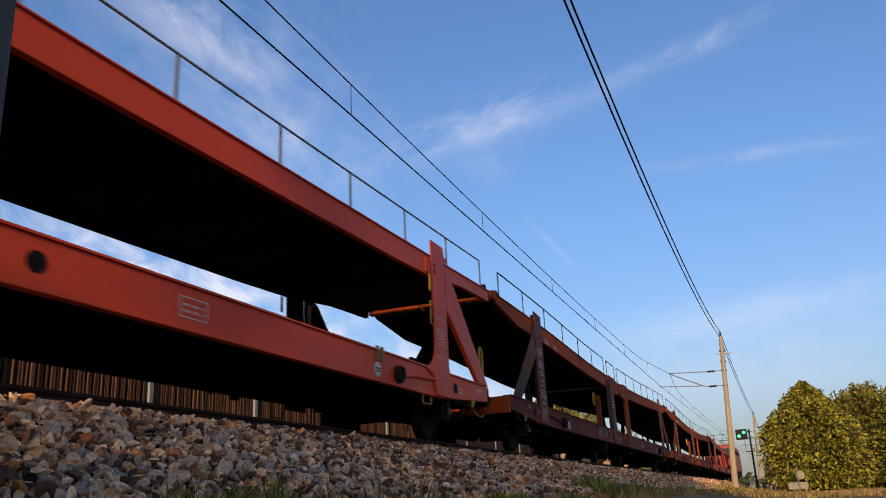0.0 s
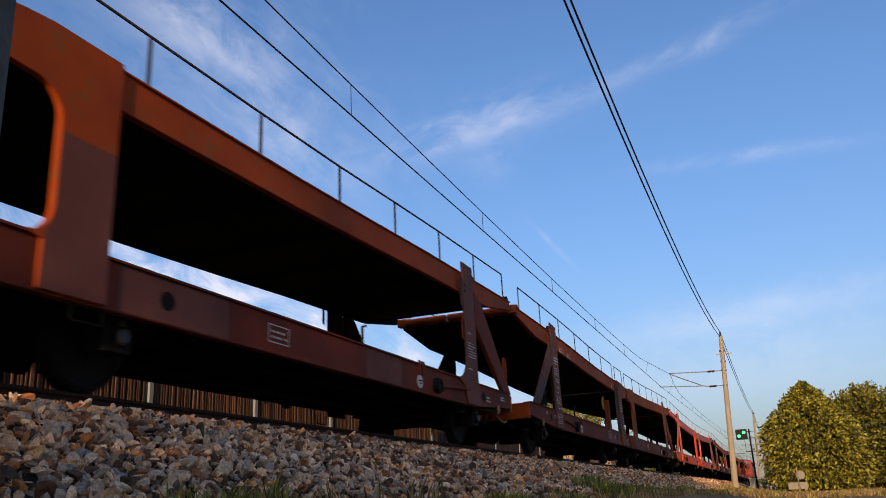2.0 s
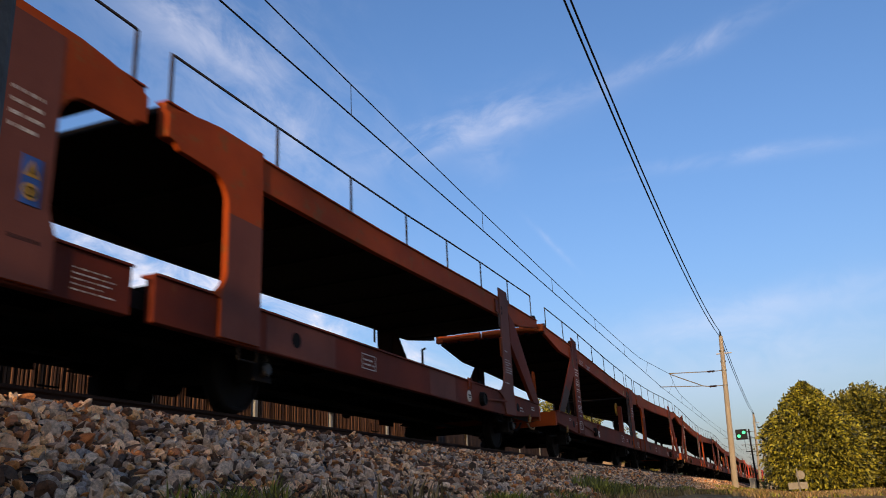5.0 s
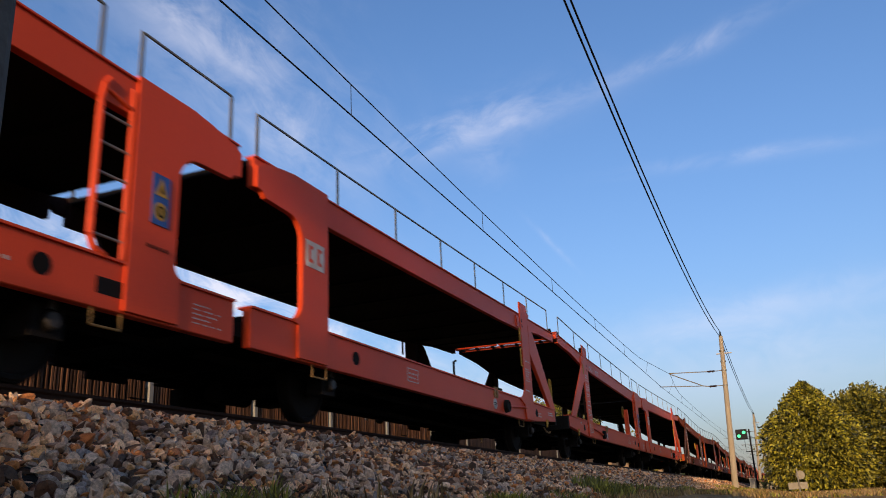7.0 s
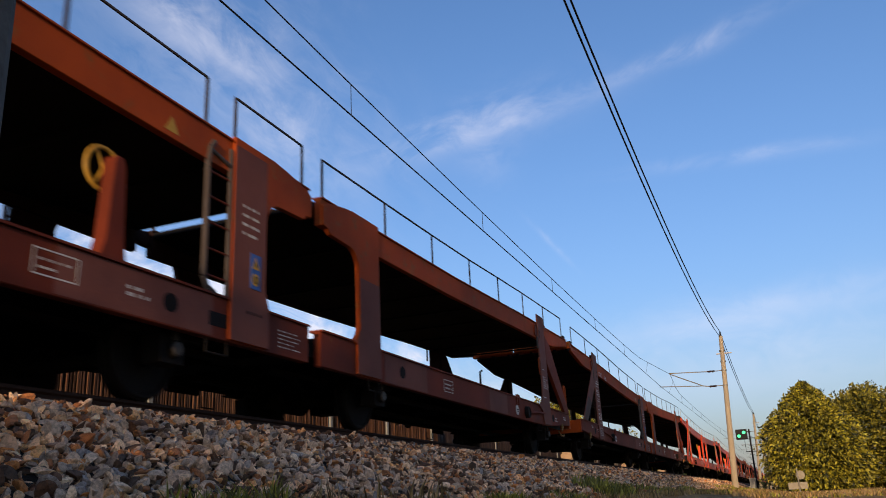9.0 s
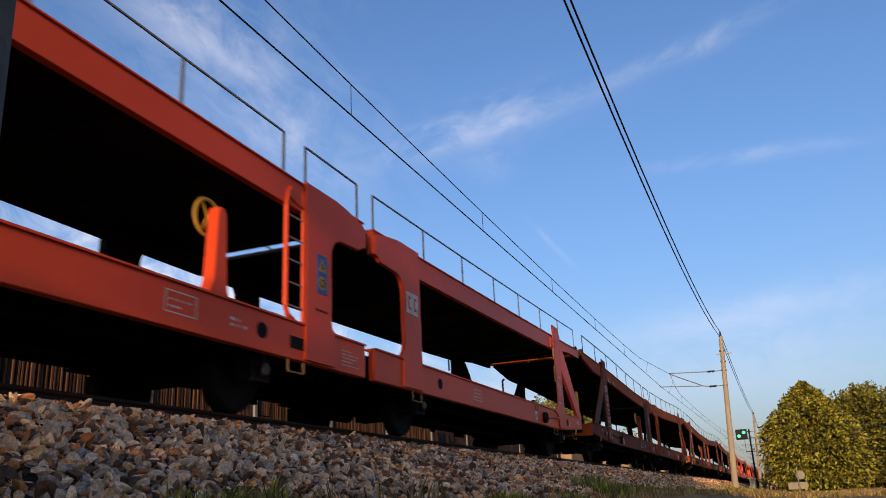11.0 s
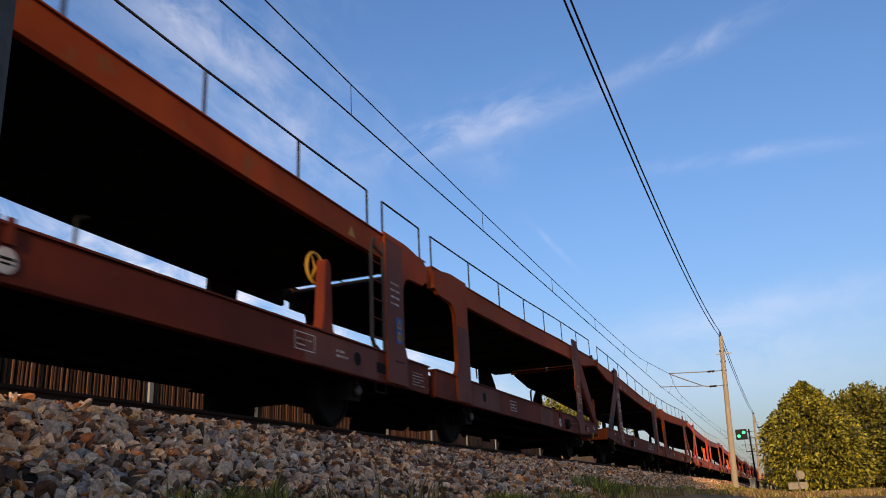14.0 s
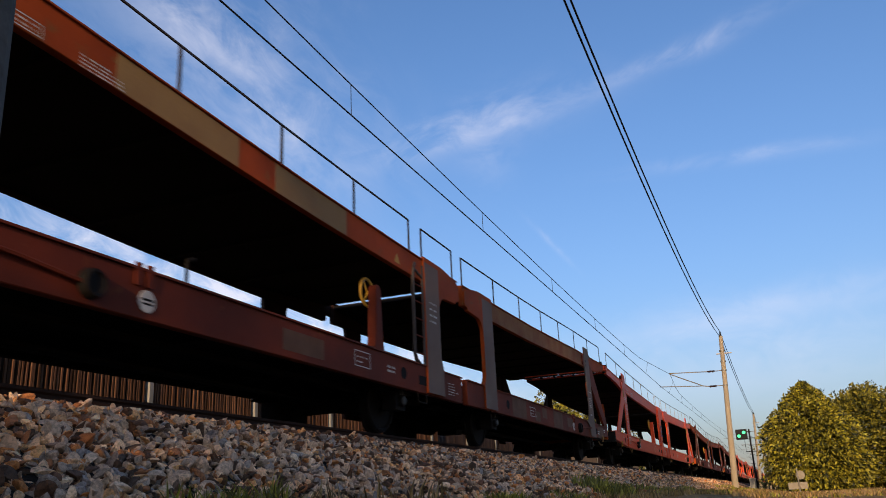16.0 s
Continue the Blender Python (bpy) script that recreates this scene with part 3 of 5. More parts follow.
def brake_stand(w, mat):
    bm = B()
    prism(bm, [(9.45, 1.02), (9.77, 1.02), (9.73, 1.2), (9.69, 1.9), (9.65, 1.97), (9.57, 1.97), (9.55, 1.9), (9.51, 1.2)], -HALF + 0.04, -HALF + 0.18)
    part("brake_stand", bm, mat, w, bevel=0.01)
    bm = B()
    c = (9.60, -HALF + 0.22, 1.88)
    ring(bm, c, 0.2, 0.022, axis="y")
    for i in range(3):
        t = 2 * math.pi * i / 3
        tube(bm, c, (c[0] + 0.2 * math.cos(t), c[1], c[2] + 0.2 * math.sin(t)), 0.014)
    tube(bm, c, (c[0], c[1] - 0.06, c[2]), 0.02)
    part("brake_wheel", bm, YELLOW, w, "yellow hand brake wheel")
    frame_mark(w, 8.78, 9.22, 0.71, 0.92, 0.003)
    bars(w, 8.84, 9.16, 0.75, 0.88, 2, 0.5, 0.003, random.Random(9))


def bars(w, u0, u1, z0, z1, rows, gap, off, rng, mat=None):
    """Writing too small to read: rows of short bars."""
    bm = B()
    h = (z1 - z0) / rows
    y0 = -HALF - off
    for r in range(rows):
        u = u0
        while u < u1 - 0.03:
            d = rng.uniform(0.012, 0.05)
            if u > u0 + (u1 - u0) * 0.55 and rng.random() < 0.2:
                break
            box(bm, u, min(u + d, u1), y0 - 0.002, y0, z0 + r * h + h * 0.2, z0 + r * h + h * (1 - gap))
            u += d + rng.choice((0.012, 0.016, 0.05))
    tagged(part("marking", bm, mat or WHITE, w), kind="stuff")


def frame_mark(w, u0, u1, z0, z1, off, t=0.012):
    bm = B()
    y0 = -HALF - off
    for a in ((u0, u1, z0, z0 + t), (u0, u1, z1 - t, z1), (u0, u0 + t, z0 + t, z1 - t), (u1 - t, u1, z0 + t, z1 - t)):
        box(bm, a[0], a[1], y0 - 0.002, y0, a[2], a[3])
    part("marking_frame", bm, WHITE, w)


def lettering(w, seed):
    rng = random.Random(seed)
    off = 0.0365
    bars(w, 2.30, 2.74, 2.14, 2.36, 3, 0.35, off, rng)
    frame_mark(w, 2.32, 2.72, 1.88, 2.06, off, 0.010)
    bars(w, 2.35, 2.69, 1.90, 2.04, 2, 0.4, off, rng)
    bars(w, 2.34, 2.70, 1.70, 1.82, 2, 0.4, off, rng)
    bars(w, 2.40, 2.66, 1.56, 1.62, 1, 0.3, off, rng)
    bars(w, 2.34, 2.70, 1.44, 1.50, 1, 0.3, off, rng)
    frame_mark(w, 2.34, 2.72, 1.18, 1.36, off, 0.010)
    bars(w, 2.38, 2.68, 1.21, 1.34, 3, 0.4, off, rng)
    bars(w, 2.42, 2.74, 1.05, 1.11, 1, 0.3, off, rng)
    bars(w, 2.38, 2.68, 0.74, 0.90, 3, 0.5, off, rng)
    frame_mark(w, 2.34, 2.72, 0.71, 0.93, off, 0.010)
    bars(w, 2.05, 2.24, 0.80, 0.90, 2, 0.4, 0.003, rng)
    bars(w, 1.30, 1.52, 0.86, 0.94, 2, 0.4, 0.003, rng)
    bars(w, 23.12, 23.50, 1.42, 1.72, 6, 0.45, off, rng)
    bars(w, 23.04, 23.54, 1.20, 1.23, 1, 0.0, off, rng)
    bars(w, 23.14, 23.44, 1.84, 1.90, 1, 0.3, off, rng)
    bars(w, 9.75, 10.05, 0.74, 0.86, 2, 0.3, 0.003, rng)
    bars(w, 24.05, 24.35, 0.72, 0.84, 2, 0.3, 0.003, rng)
    bars(w, 24.9, 25.3, 0.82, 0.92, 2, 0.3, 0.003, rng)
    bars(w, 12.05, 12.5, 0.66, 0.88, 5, 0.5, 0.003, rng)
    frame_mark(w, 16.9, 17.3, 0.70, 0.9, 0.003)
    bars(w, 16.95, 17.25, 0.74, 0.86, 2, 0.4, 0.003, rng)
    frame_mark(w, 3.15, 3.6, 2.58, 2.70, 0.003, 0.009)
    bars(w, 3.18, 3.57, 2.60, 2.68, 2, 0.4, 0.003, rng)
    bars(w, 4.0, 4.5, 2.54, 2.68, 4, 0.4, 0.003, rng)
    for u, z in ((2.62, 2.62), (2.62, 2.5), (23.1, 2.75), (23.1, 2.64)):
        bm = B()
        box(bm, u - 0.03, u + 0.03, -HALF - 0.038, -HALF - 0.0362, z - 0.035, z + 0.035)
        part("bolt_hole", bm, DARK, w)


def stroke(bm, pts, width, y):
    """A flat painted stroke through points in x and z."""
    left, right = [], []
    for i, (u, z) in enumerate(pts):
        a, b = pts[max(0, i - 1)], pts[min(len(pts) - 1, i + 1)]
        d = Vector((b[0] - a[0], b[1] - a[1]))
        d = d.normalized() if d.length > 1e-6 else Vector((1, 0))
        h = width * (0.5 + 0.25 * math.sin(i * 1.3))
        left.append(bm.verts.new((u - d.y * h, y, z + d.x * h)))
        right.append(bm.verts.new((u + d.y * h, y, z - d.x * h)))
    for i in range(len(pts) - 1):
        bm.faces.new((left[i], left[i + 1], right[i + 1], right[i]))


def graffiti(w, u0, z0, u1, z1, tall, seed, mat, off):
    """Loose sprayed loops along a line on the wagon's side; too loose to read."""
    rng = random.Random(seed)
    n = max(3, round(math.hypot(u1 - u0, z1 - z0) / (tall * 0.75)))
    for i in range(n):
        c = Vector((u0 + (u1 - u0) * (i + 0.5) / n, z0 + (z1 - z0) * (i + 0.5) / n))
        k, ph = rng.uniform(0.6, 1.6), rng.uniform(0, 6.28)
        rx, rz = tall * rng.uniform(0.2, 0.42), tall * rng.uniform(0.3, 0.55)
        pts = []
        for j in range(16):
            t = j / 15
            pts.append((c.x + rx * math.sin(ph + 4.2 * t * k) + tall * 0.15 * (t - 0.5), c.y + rz * math.cos(ph * 1.7 + 5.0 * t)))
        bm = B()
        stroke(bm, pts, 0.034 if tall > 0.4 else 0.022, -HALF - off)
        part("graffiti", bm, mat, w, "pale sprayed scrawl")


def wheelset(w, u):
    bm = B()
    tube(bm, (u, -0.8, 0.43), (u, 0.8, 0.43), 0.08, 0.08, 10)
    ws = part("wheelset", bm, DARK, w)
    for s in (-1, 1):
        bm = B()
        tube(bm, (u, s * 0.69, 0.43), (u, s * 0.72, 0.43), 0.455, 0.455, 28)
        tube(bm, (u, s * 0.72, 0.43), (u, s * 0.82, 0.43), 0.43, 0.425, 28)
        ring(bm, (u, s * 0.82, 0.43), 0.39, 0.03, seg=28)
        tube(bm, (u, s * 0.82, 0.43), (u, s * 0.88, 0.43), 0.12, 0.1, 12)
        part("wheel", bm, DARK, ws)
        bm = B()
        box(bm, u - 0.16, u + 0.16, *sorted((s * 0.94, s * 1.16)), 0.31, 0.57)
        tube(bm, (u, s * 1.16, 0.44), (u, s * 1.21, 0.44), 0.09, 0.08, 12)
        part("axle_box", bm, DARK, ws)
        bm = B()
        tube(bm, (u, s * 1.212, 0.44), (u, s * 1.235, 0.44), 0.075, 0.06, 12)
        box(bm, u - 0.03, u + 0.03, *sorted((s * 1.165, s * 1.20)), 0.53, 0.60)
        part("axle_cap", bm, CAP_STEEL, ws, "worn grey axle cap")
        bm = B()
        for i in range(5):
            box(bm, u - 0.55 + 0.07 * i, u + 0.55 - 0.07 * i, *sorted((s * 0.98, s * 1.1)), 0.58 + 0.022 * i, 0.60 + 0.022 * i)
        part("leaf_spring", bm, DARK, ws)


def wagon(paint, beam_paint, post_paint, rail_mat, label, marks):
    SHAPE["crank"] = paint is BROWN
    w = thing("car_transport_wagon", label, "railway wagon", "wagons of the train")
    for a, b in HALVES:
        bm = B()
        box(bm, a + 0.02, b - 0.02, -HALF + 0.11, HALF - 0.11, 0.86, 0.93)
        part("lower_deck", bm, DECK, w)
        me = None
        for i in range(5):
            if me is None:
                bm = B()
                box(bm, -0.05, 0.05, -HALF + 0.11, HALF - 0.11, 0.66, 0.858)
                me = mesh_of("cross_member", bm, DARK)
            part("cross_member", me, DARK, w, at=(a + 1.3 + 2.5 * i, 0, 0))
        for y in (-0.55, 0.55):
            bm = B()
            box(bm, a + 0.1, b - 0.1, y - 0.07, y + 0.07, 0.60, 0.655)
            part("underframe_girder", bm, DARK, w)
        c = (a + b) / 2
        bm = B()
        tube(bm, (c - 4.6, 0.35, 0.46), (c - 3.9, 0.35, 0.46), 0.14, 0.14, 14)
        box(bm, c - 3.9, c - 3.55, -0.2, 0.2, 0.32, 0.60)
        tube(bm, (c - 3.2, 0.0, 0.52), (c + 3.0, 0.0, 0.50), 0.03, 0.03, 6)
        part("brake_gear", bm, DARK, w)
        lo, hi = (a - 0.55, b) if a == 0 else (a, b + 0.43)
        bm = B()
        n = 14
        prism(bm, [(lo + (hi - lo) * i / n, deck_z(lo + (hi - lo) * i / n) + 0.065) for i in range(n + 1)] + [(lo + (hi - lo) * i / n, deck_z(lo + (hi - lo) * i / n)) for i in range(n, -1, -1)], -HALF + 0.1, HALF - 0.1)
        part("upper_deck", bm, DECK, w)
        me = None
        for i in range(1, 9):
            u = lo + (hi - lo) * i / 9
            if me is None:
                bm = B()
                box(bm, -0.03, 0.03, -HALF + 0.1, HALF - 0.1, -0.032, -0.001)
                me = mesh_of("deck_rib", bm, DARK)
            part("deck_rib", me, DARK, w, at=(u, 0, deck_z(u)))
    # raised loading bar: a split tube with end boxes, on small brackets in front of the deck
    u = -0.62
    top = beam_top(-0.55) + 0.03
    for y0, y1 in ((-1.34, 0.18), (0.24, 1.34)):
        bm = B()
        tube(bm, (u - 0.09, y0, top - 0.075), (u - 0.09, y1, top - 0.075), 0.085, 0.085, 14)
        part("loading_bar", bm, paint if paint is RED else beam_paint, w)
    for y0, y1 in ((-1.40, -1.20), (1.20, 1.40)):
        bm = B()
        box(bm, u - 0.18, u, y0, y1, top - 0.165, top + 0.015)
        part("bar_end_box", bm, paint if paint is RED else beam_paint, w, bevel=0.01)
    bm = B()
    box(bm, u - 0.12, u + 0.12, -0.03, 0.04, -0.20, -0.155)
    me = mesh_of("bar_bracket", bm, DARK)
    for y in (-1.3, -0.95, -0.72, -0.3, 0.1, 0.35, 0.8, 1.2):
        part("bar_bracket", me, DARK, w, at=(0, y, top))
    bm = B()
    box(bm, -0.556, -0.551, -HALF + 0.1, HALF - 0.1, deck_z(-0.55) - 0.005, deck_z(-0.55) + 0.06)
    part("deck_edge", bm, paint, w)
    for a, s in ((0.0, -1), (25.55, 1)):
        bm = B()
        prism(bm, [(a, 0.99), (a, 0.66), (a + s * 0.12, 0.66), (a + s * 0.12, 0.99)], -HALF + 0.01, HALF - 0.01)
        part("head_stock", bm, DARK if paint is RED else beam_paint, w)
        for y in (-0.875, 0.875):
            bm = B()
            tube(bm, (a + s * 0.12, y, 0.95), (a + s * 0.52, y, 0.95), 0.1, 0.09, 14)
            tube(bm, (a + s * 0.52, y, 0.95), (a + s * 0.56, y, 0.95), 0.1, 0.22, 16)
            tube(bm, (a + s * 0.56, y, 0.95), (a + s * 0.60, y, 0.95), 0.22, 0.2, 16)
            part("buffer", bm, DARK, w)
        bm = B()
        box(bm, *sorted((a + s * 0.1, a + s * 0.7)), -0.05, 0.05, 0.83, 0.95)
        ring(bm, (a + s * 0.62, 0, 0.76), 0.12, 0.025, axis="x")
        path_tube(bm, [(a + s * 0.12, 0.3, 0.8), (a + s * 0.35, 0.3, 0.55), (a + s * 0.6, 0.28, 0.5), (a + s * 0.72, 0.25, 0.62)], 0.03)
        part("coupling", bm, DARK, w)
        bm = B()
        prism(bm, [(a + s * 0.12, 0.62), (a + s * 0.60, 0.66), (a + s * 0.62, 0.90), (a + s * 0.50, 1.06), (a + s * 0.30, 1.12), (a + s * 0.12, 1.02)], 0.15, 1.15)
        part("buffer_casing", bm, DARK, w, bevel=0.03)
        for y, d in ((-0.5, 0.30), (-0.35, 0.38), (0.0, 0.26)):
            bm = B()
            path_tube(bm, [(a + s * 0.12, y, 0.86), (a + s * 0.3, y, 0.86 - d * 0.6), (a + s * 0.5, y + 0.04, 0.86 - d), (a + s * 0.72, y + 0.06, 0.90 - d)], 0.028)
            part("brake_hose", bm, DARK, w)
        bm = B()
        box(bm, *sorted((a + s * 0.02, a + s * 0.35)), -1.3, -1.2, 0.40, 0.42)
        part("shunter_step", bm, DARK, w)
    bm = B()
    path_tube(bm, [(25.60, -1.05, 0.62), (25.72, -1.06, 0.55), (25.9, -1.06, 0.52), (26.08, -1.05, 0.52), (26.22, -1.04, 0.56)], 0.02, 8)
    part("hose", bm, OCHRE, w, "pale ochre coupling hose")
    bm = B()
    tube(bm, (12.6, 0, 0.8), (12.96, 0, 0.8), 0.12, 0.12, 12)
    part("joint", bm, DARK, w)
    bm = B()
    box(bm, 12.55, 13.08, -HALF + 0.12, HALF - 0.12, 0.70, 0.855)
    part("joint_plate", bm, DARK, w)
    for u in (1.72, 10.6, 14.95, 23.95):
        wheelset(w, u)
    for u, y in ((1.93, -1.2), (1.93, 0.9), (24.3, -0.4)):
        bm = B()
        box(bm, u, u + 0.22, y, y + 0.05, 1.14, 1.50)
        box(bm, u + 0.09, u + 0.13, y + 0.01, y + 0.04, 0.93, 1.14)
        box(bm, u + 0.02, u + 0.20, y - 0.012, y, 1.30, 1.33)
        part("wheel_chock_rack", bm, DARK, w)
    for u in (5.9, 19.8):
        for y in (-1.0, 1.0):
            bm = B()
            path_tube(bm, [(u, y, 0.93), (u, y, 1.42), (u + 0.12, y, 1.46)], 0.02)
            part("lashing_rod", bm, DARK, w)
    for u in (-0.42, 25.86):
        for y in (-HALF + 0.06, HALF - 0.06):
            bm = B()
            prism(bm, [(u - 0.09, 0.018), (u + 0.1, 0.018), (u + 0.07, 0.09), (u, 0.13), (u - 0.06, 0.09)], y - 0.05, y + 0.05)
            ob = part("tip_hook", bm, DARK, w, bevel=0.008)
            ob.location = (0, 0, beam_top(u))
    side_parts(w, -1, paint, beam_paint, post_paint, rail_mat, marks)
    # far side coloured near black in place of the shade on its inner faces
    side_parts(w, 1, INNER_SHADE, INNER_SHADE, INNER_SHADE, rail_mat, 0)
    return w


def badge(w):
    """White framed emblem on the portal, and a warning plate on the other."""
    bm = B()
    box(bm, 14.0, 14.42, -HALF - 0.040, -HALF - 0.034, 1.72, 2.05)
    b = part("emblem", bm, WHITE, w, "white square emblem")
    bm = B()
    for u in (14.06, 14.26):
        box(bm, u, u + 0.04, -HALF - 0.043, -HALF - 0.040, 1.78, 1.99)
        box(bm, u + 0.05, u + 0.10, -HALF - 0.043, -HALF - 0.040, 1.95, 1.99)
        box(bm, u + 0.05, u + 0.10, -HALF - 0.043, -HALF - 0.040, 1.78, 1.82)
    part("emblem_mark", bm, RED, b)


def warning(w, u, z, f):
    bm = B()
    box(bm, u - 0.13 * f, u + 0.13 * f, -HALF - 0.043, -HALF - 0.034, z - 0.28 * f, z + 0.28 * f)
    p = part("warning_plate", bm, BLUE, w, "blue plate with yellow signs")
    bm = B()
    prism(bm, [(u - 0.10 * f, z + 0.04 * f), (u + 0.10 * f, z + 0.04 * f), (u, z + 0.24 * f)], -HALF - 0.046, -HALF - 0.043)
    part("warning_sign", bm, YELLOW, p)
    bm = B()
    tube(bm, (u, -HALF - 0.043, z - 0.13 * f), (u, -HALF - 0.046, z - 0.13 * f), 0.10 * f, 0.10 * f, 16)
    part("warning_sign", bm, YELLOW, p)
    bm = B()
    ring(bm, (u, -HALF - 0.046, z - 0.13 * f), 0.055 * f, 0.008 * f, seg=14)
    prism(bm, [(u - 0.025 * f, z + 0.07 * f), (u + 0.03 * f, z + 0.08 * f), (u, z + 0.18 * f)], -HALF - 0.048, -HALF - 0.046)
    part("sign_mark", bm, DARK, p)
    bm = B()
    box(bm, -0.015, 0.015, -0.0035, 0.0035, -0.015, 0.015)
    me = mesh_of("rivet", bm, DARK)
    for i in range(4):
        part("rivet", me, DARK, w, at=(u - 0.115 + 0.075 * i, -HALF - 0.0365, z - 0.455))


def triangle_mark(w):
    bm = B()
    prism(bm, [(10.08, beam_low(10.2) + 0.06), (10.28, beam_low(10.2) + 0.06), (10.18, beam_low(10.2) + 0.22)], -HALF - 0.003, -HALF - 0.001)
    part("warning_triangle", bm, YELLOW, w, "yellow warning triangle")


def sill_patches(w, rows, mat):
    for u0, u1, z0, z1 in rows:
        bm = B()
        box(bm, u0, u1, -HALF - 0.0022, -HALF - 0.0005, z0, z1)
        part("paint_patch", bm, mat, w, "mismatched paint patch")


def patches(w, rows, mat):
    for u0, u1 in rows:
        bm = B()
        us = [u0 + (u1 - u0) * i / 3 for i in range(4)]
        prism(bm, [(u, beam_top(u) - 0.01) for u in us] + [(u, beam_low(u) + 0.005) for u in us[::-1]], -HALF - 0.002, -HALF + 0.002)
        part("primer_patch", bm, mat, w, "ochre primer patch")


def start_x(n):
    """Place of the left end of wagon n at 0 s."""
    return FIRST_U + 0.06 - SPEED * 6.4 - PITCH_LEN * n + (0.15 if n == -2 else 0.0)


LABELS = {"red": "clean red two-deck car carrier wagon, empty, on the rails",
          "brown": "weathered brown two-deck car carrier wagon, empty, on the rails",
          "rusty": "rusty orange-brown two-deck car carrier wagon, empty",
          "faded": "faded red two-deck car carrier wagon, empty, on the rails",
          "patched": "brown two-deck car carrier wagon with ochre primer patches"}
ORDER = {-9: "faded", -8: "rusty", -7: "brown", -6: "red", -5: "brown", -4: "brown", -3: "rusty", -2: "rusty", -1: "brown", 0: "red", 1: "red", 2: "brown",
         3: "brown", 4: "rusty", 5: "red", 6: "red", 7: "brown", 8: "brown", 9: "red", 10: "patched", 11: "brown"}


def build_train():
    base = {}
    made = {}
    base["red"] = wagon(RED, RED, RED, STEEL, LABELS["red"], 3)
    badge(base["red"])
    warning(base["red"], 11.49, 1.69, 0.86)
    base["faded"] = wagon(FADED, FADED, FADED, STEEL, LABELS["faded"], 4)
    base["brown"] = wagon(BROWN, RUSTY, POST_GREY, DARK_STEEL, LABELS["brown"], 5)
    warning(base["brown"], 11.54, 1.38, 0.68)
    base["rusty"] = wagon(BROWN, RUSTY, BROWN, DARK_STEEL, LABELS["rusty"], 6)
    base["patched"] = wagon(BROWN, RUSTY, PALE_POST, DARK_STEEL, LABELS["patched"], 7)
    for k in ("brown", "rusty", "patched"):
        triangle_mark(base[k])
        bars(base[k], 11.30, 11.62, 1.72, 2.12, 4, 0.5, 0.0375, random.Random(12))
    sill_patches(base["patched"], ((15.6, 16.6, 0.60, 0.99), (17.3, 17.7, 0.62, 0.84), (17.9, 18.3, 0.74, 0.97), (18.9, 19.8, 0.60, 0.99), (20.3, 20.9, 0.70, 0.93), (24.1, 24.9, 0.62, 0.95), (7.1, 8.0, 0.66, 0.90)), TAN_PATCH)
    sill_patches(base["brown"], ((9.0, 10.9, 0.60, 0.99), (14.7, 16.2, 0.60, 0.99), (19.2, 20.3, 0.60, 0.99)), POST_GREY)
    sill_patches(base["rusty"], ((3.0, 4.1, 0.60, 0.99), (17.6, 18.4, 0.62, 0.95)), POST_GREY)
    patches(base["patched"], ((4.4, 6.2), (6.9, 8.6), (0.9, 1.9)), OCHRE)
    patches(base["patched"], ((13.1, 16.4), (16.4, 19.8), (19.8, 22.7)), BEAM_OCHRE)
    used = set()
    for n, kind in ORDER.items():
        m = pose(start_x(n), TRACK_Y, RAIL_Z)
        if kind in used:
            made[n] = copy_thing(base[kind], m)
        else:
            made[n] = base[kind]
            made[n].matrix_basis = m
            used.add(kind)
    graffiti(made[-4], 0.62, 1.22, 2.0, 2.22, 0.50, 2, SCRAWL, 0.0405)
    graffiti(made[7], 8.45, 0.80, 9.6, 0.80, 0.24, 5, WHITE, 0.004)
    for n, kind in ORDER.items():
        if n not in (-6, -3, 2, 7):
            brake_stand(made[n], RED if kind == "red" else FADED if kind == "faded" else BROWN)
    return made


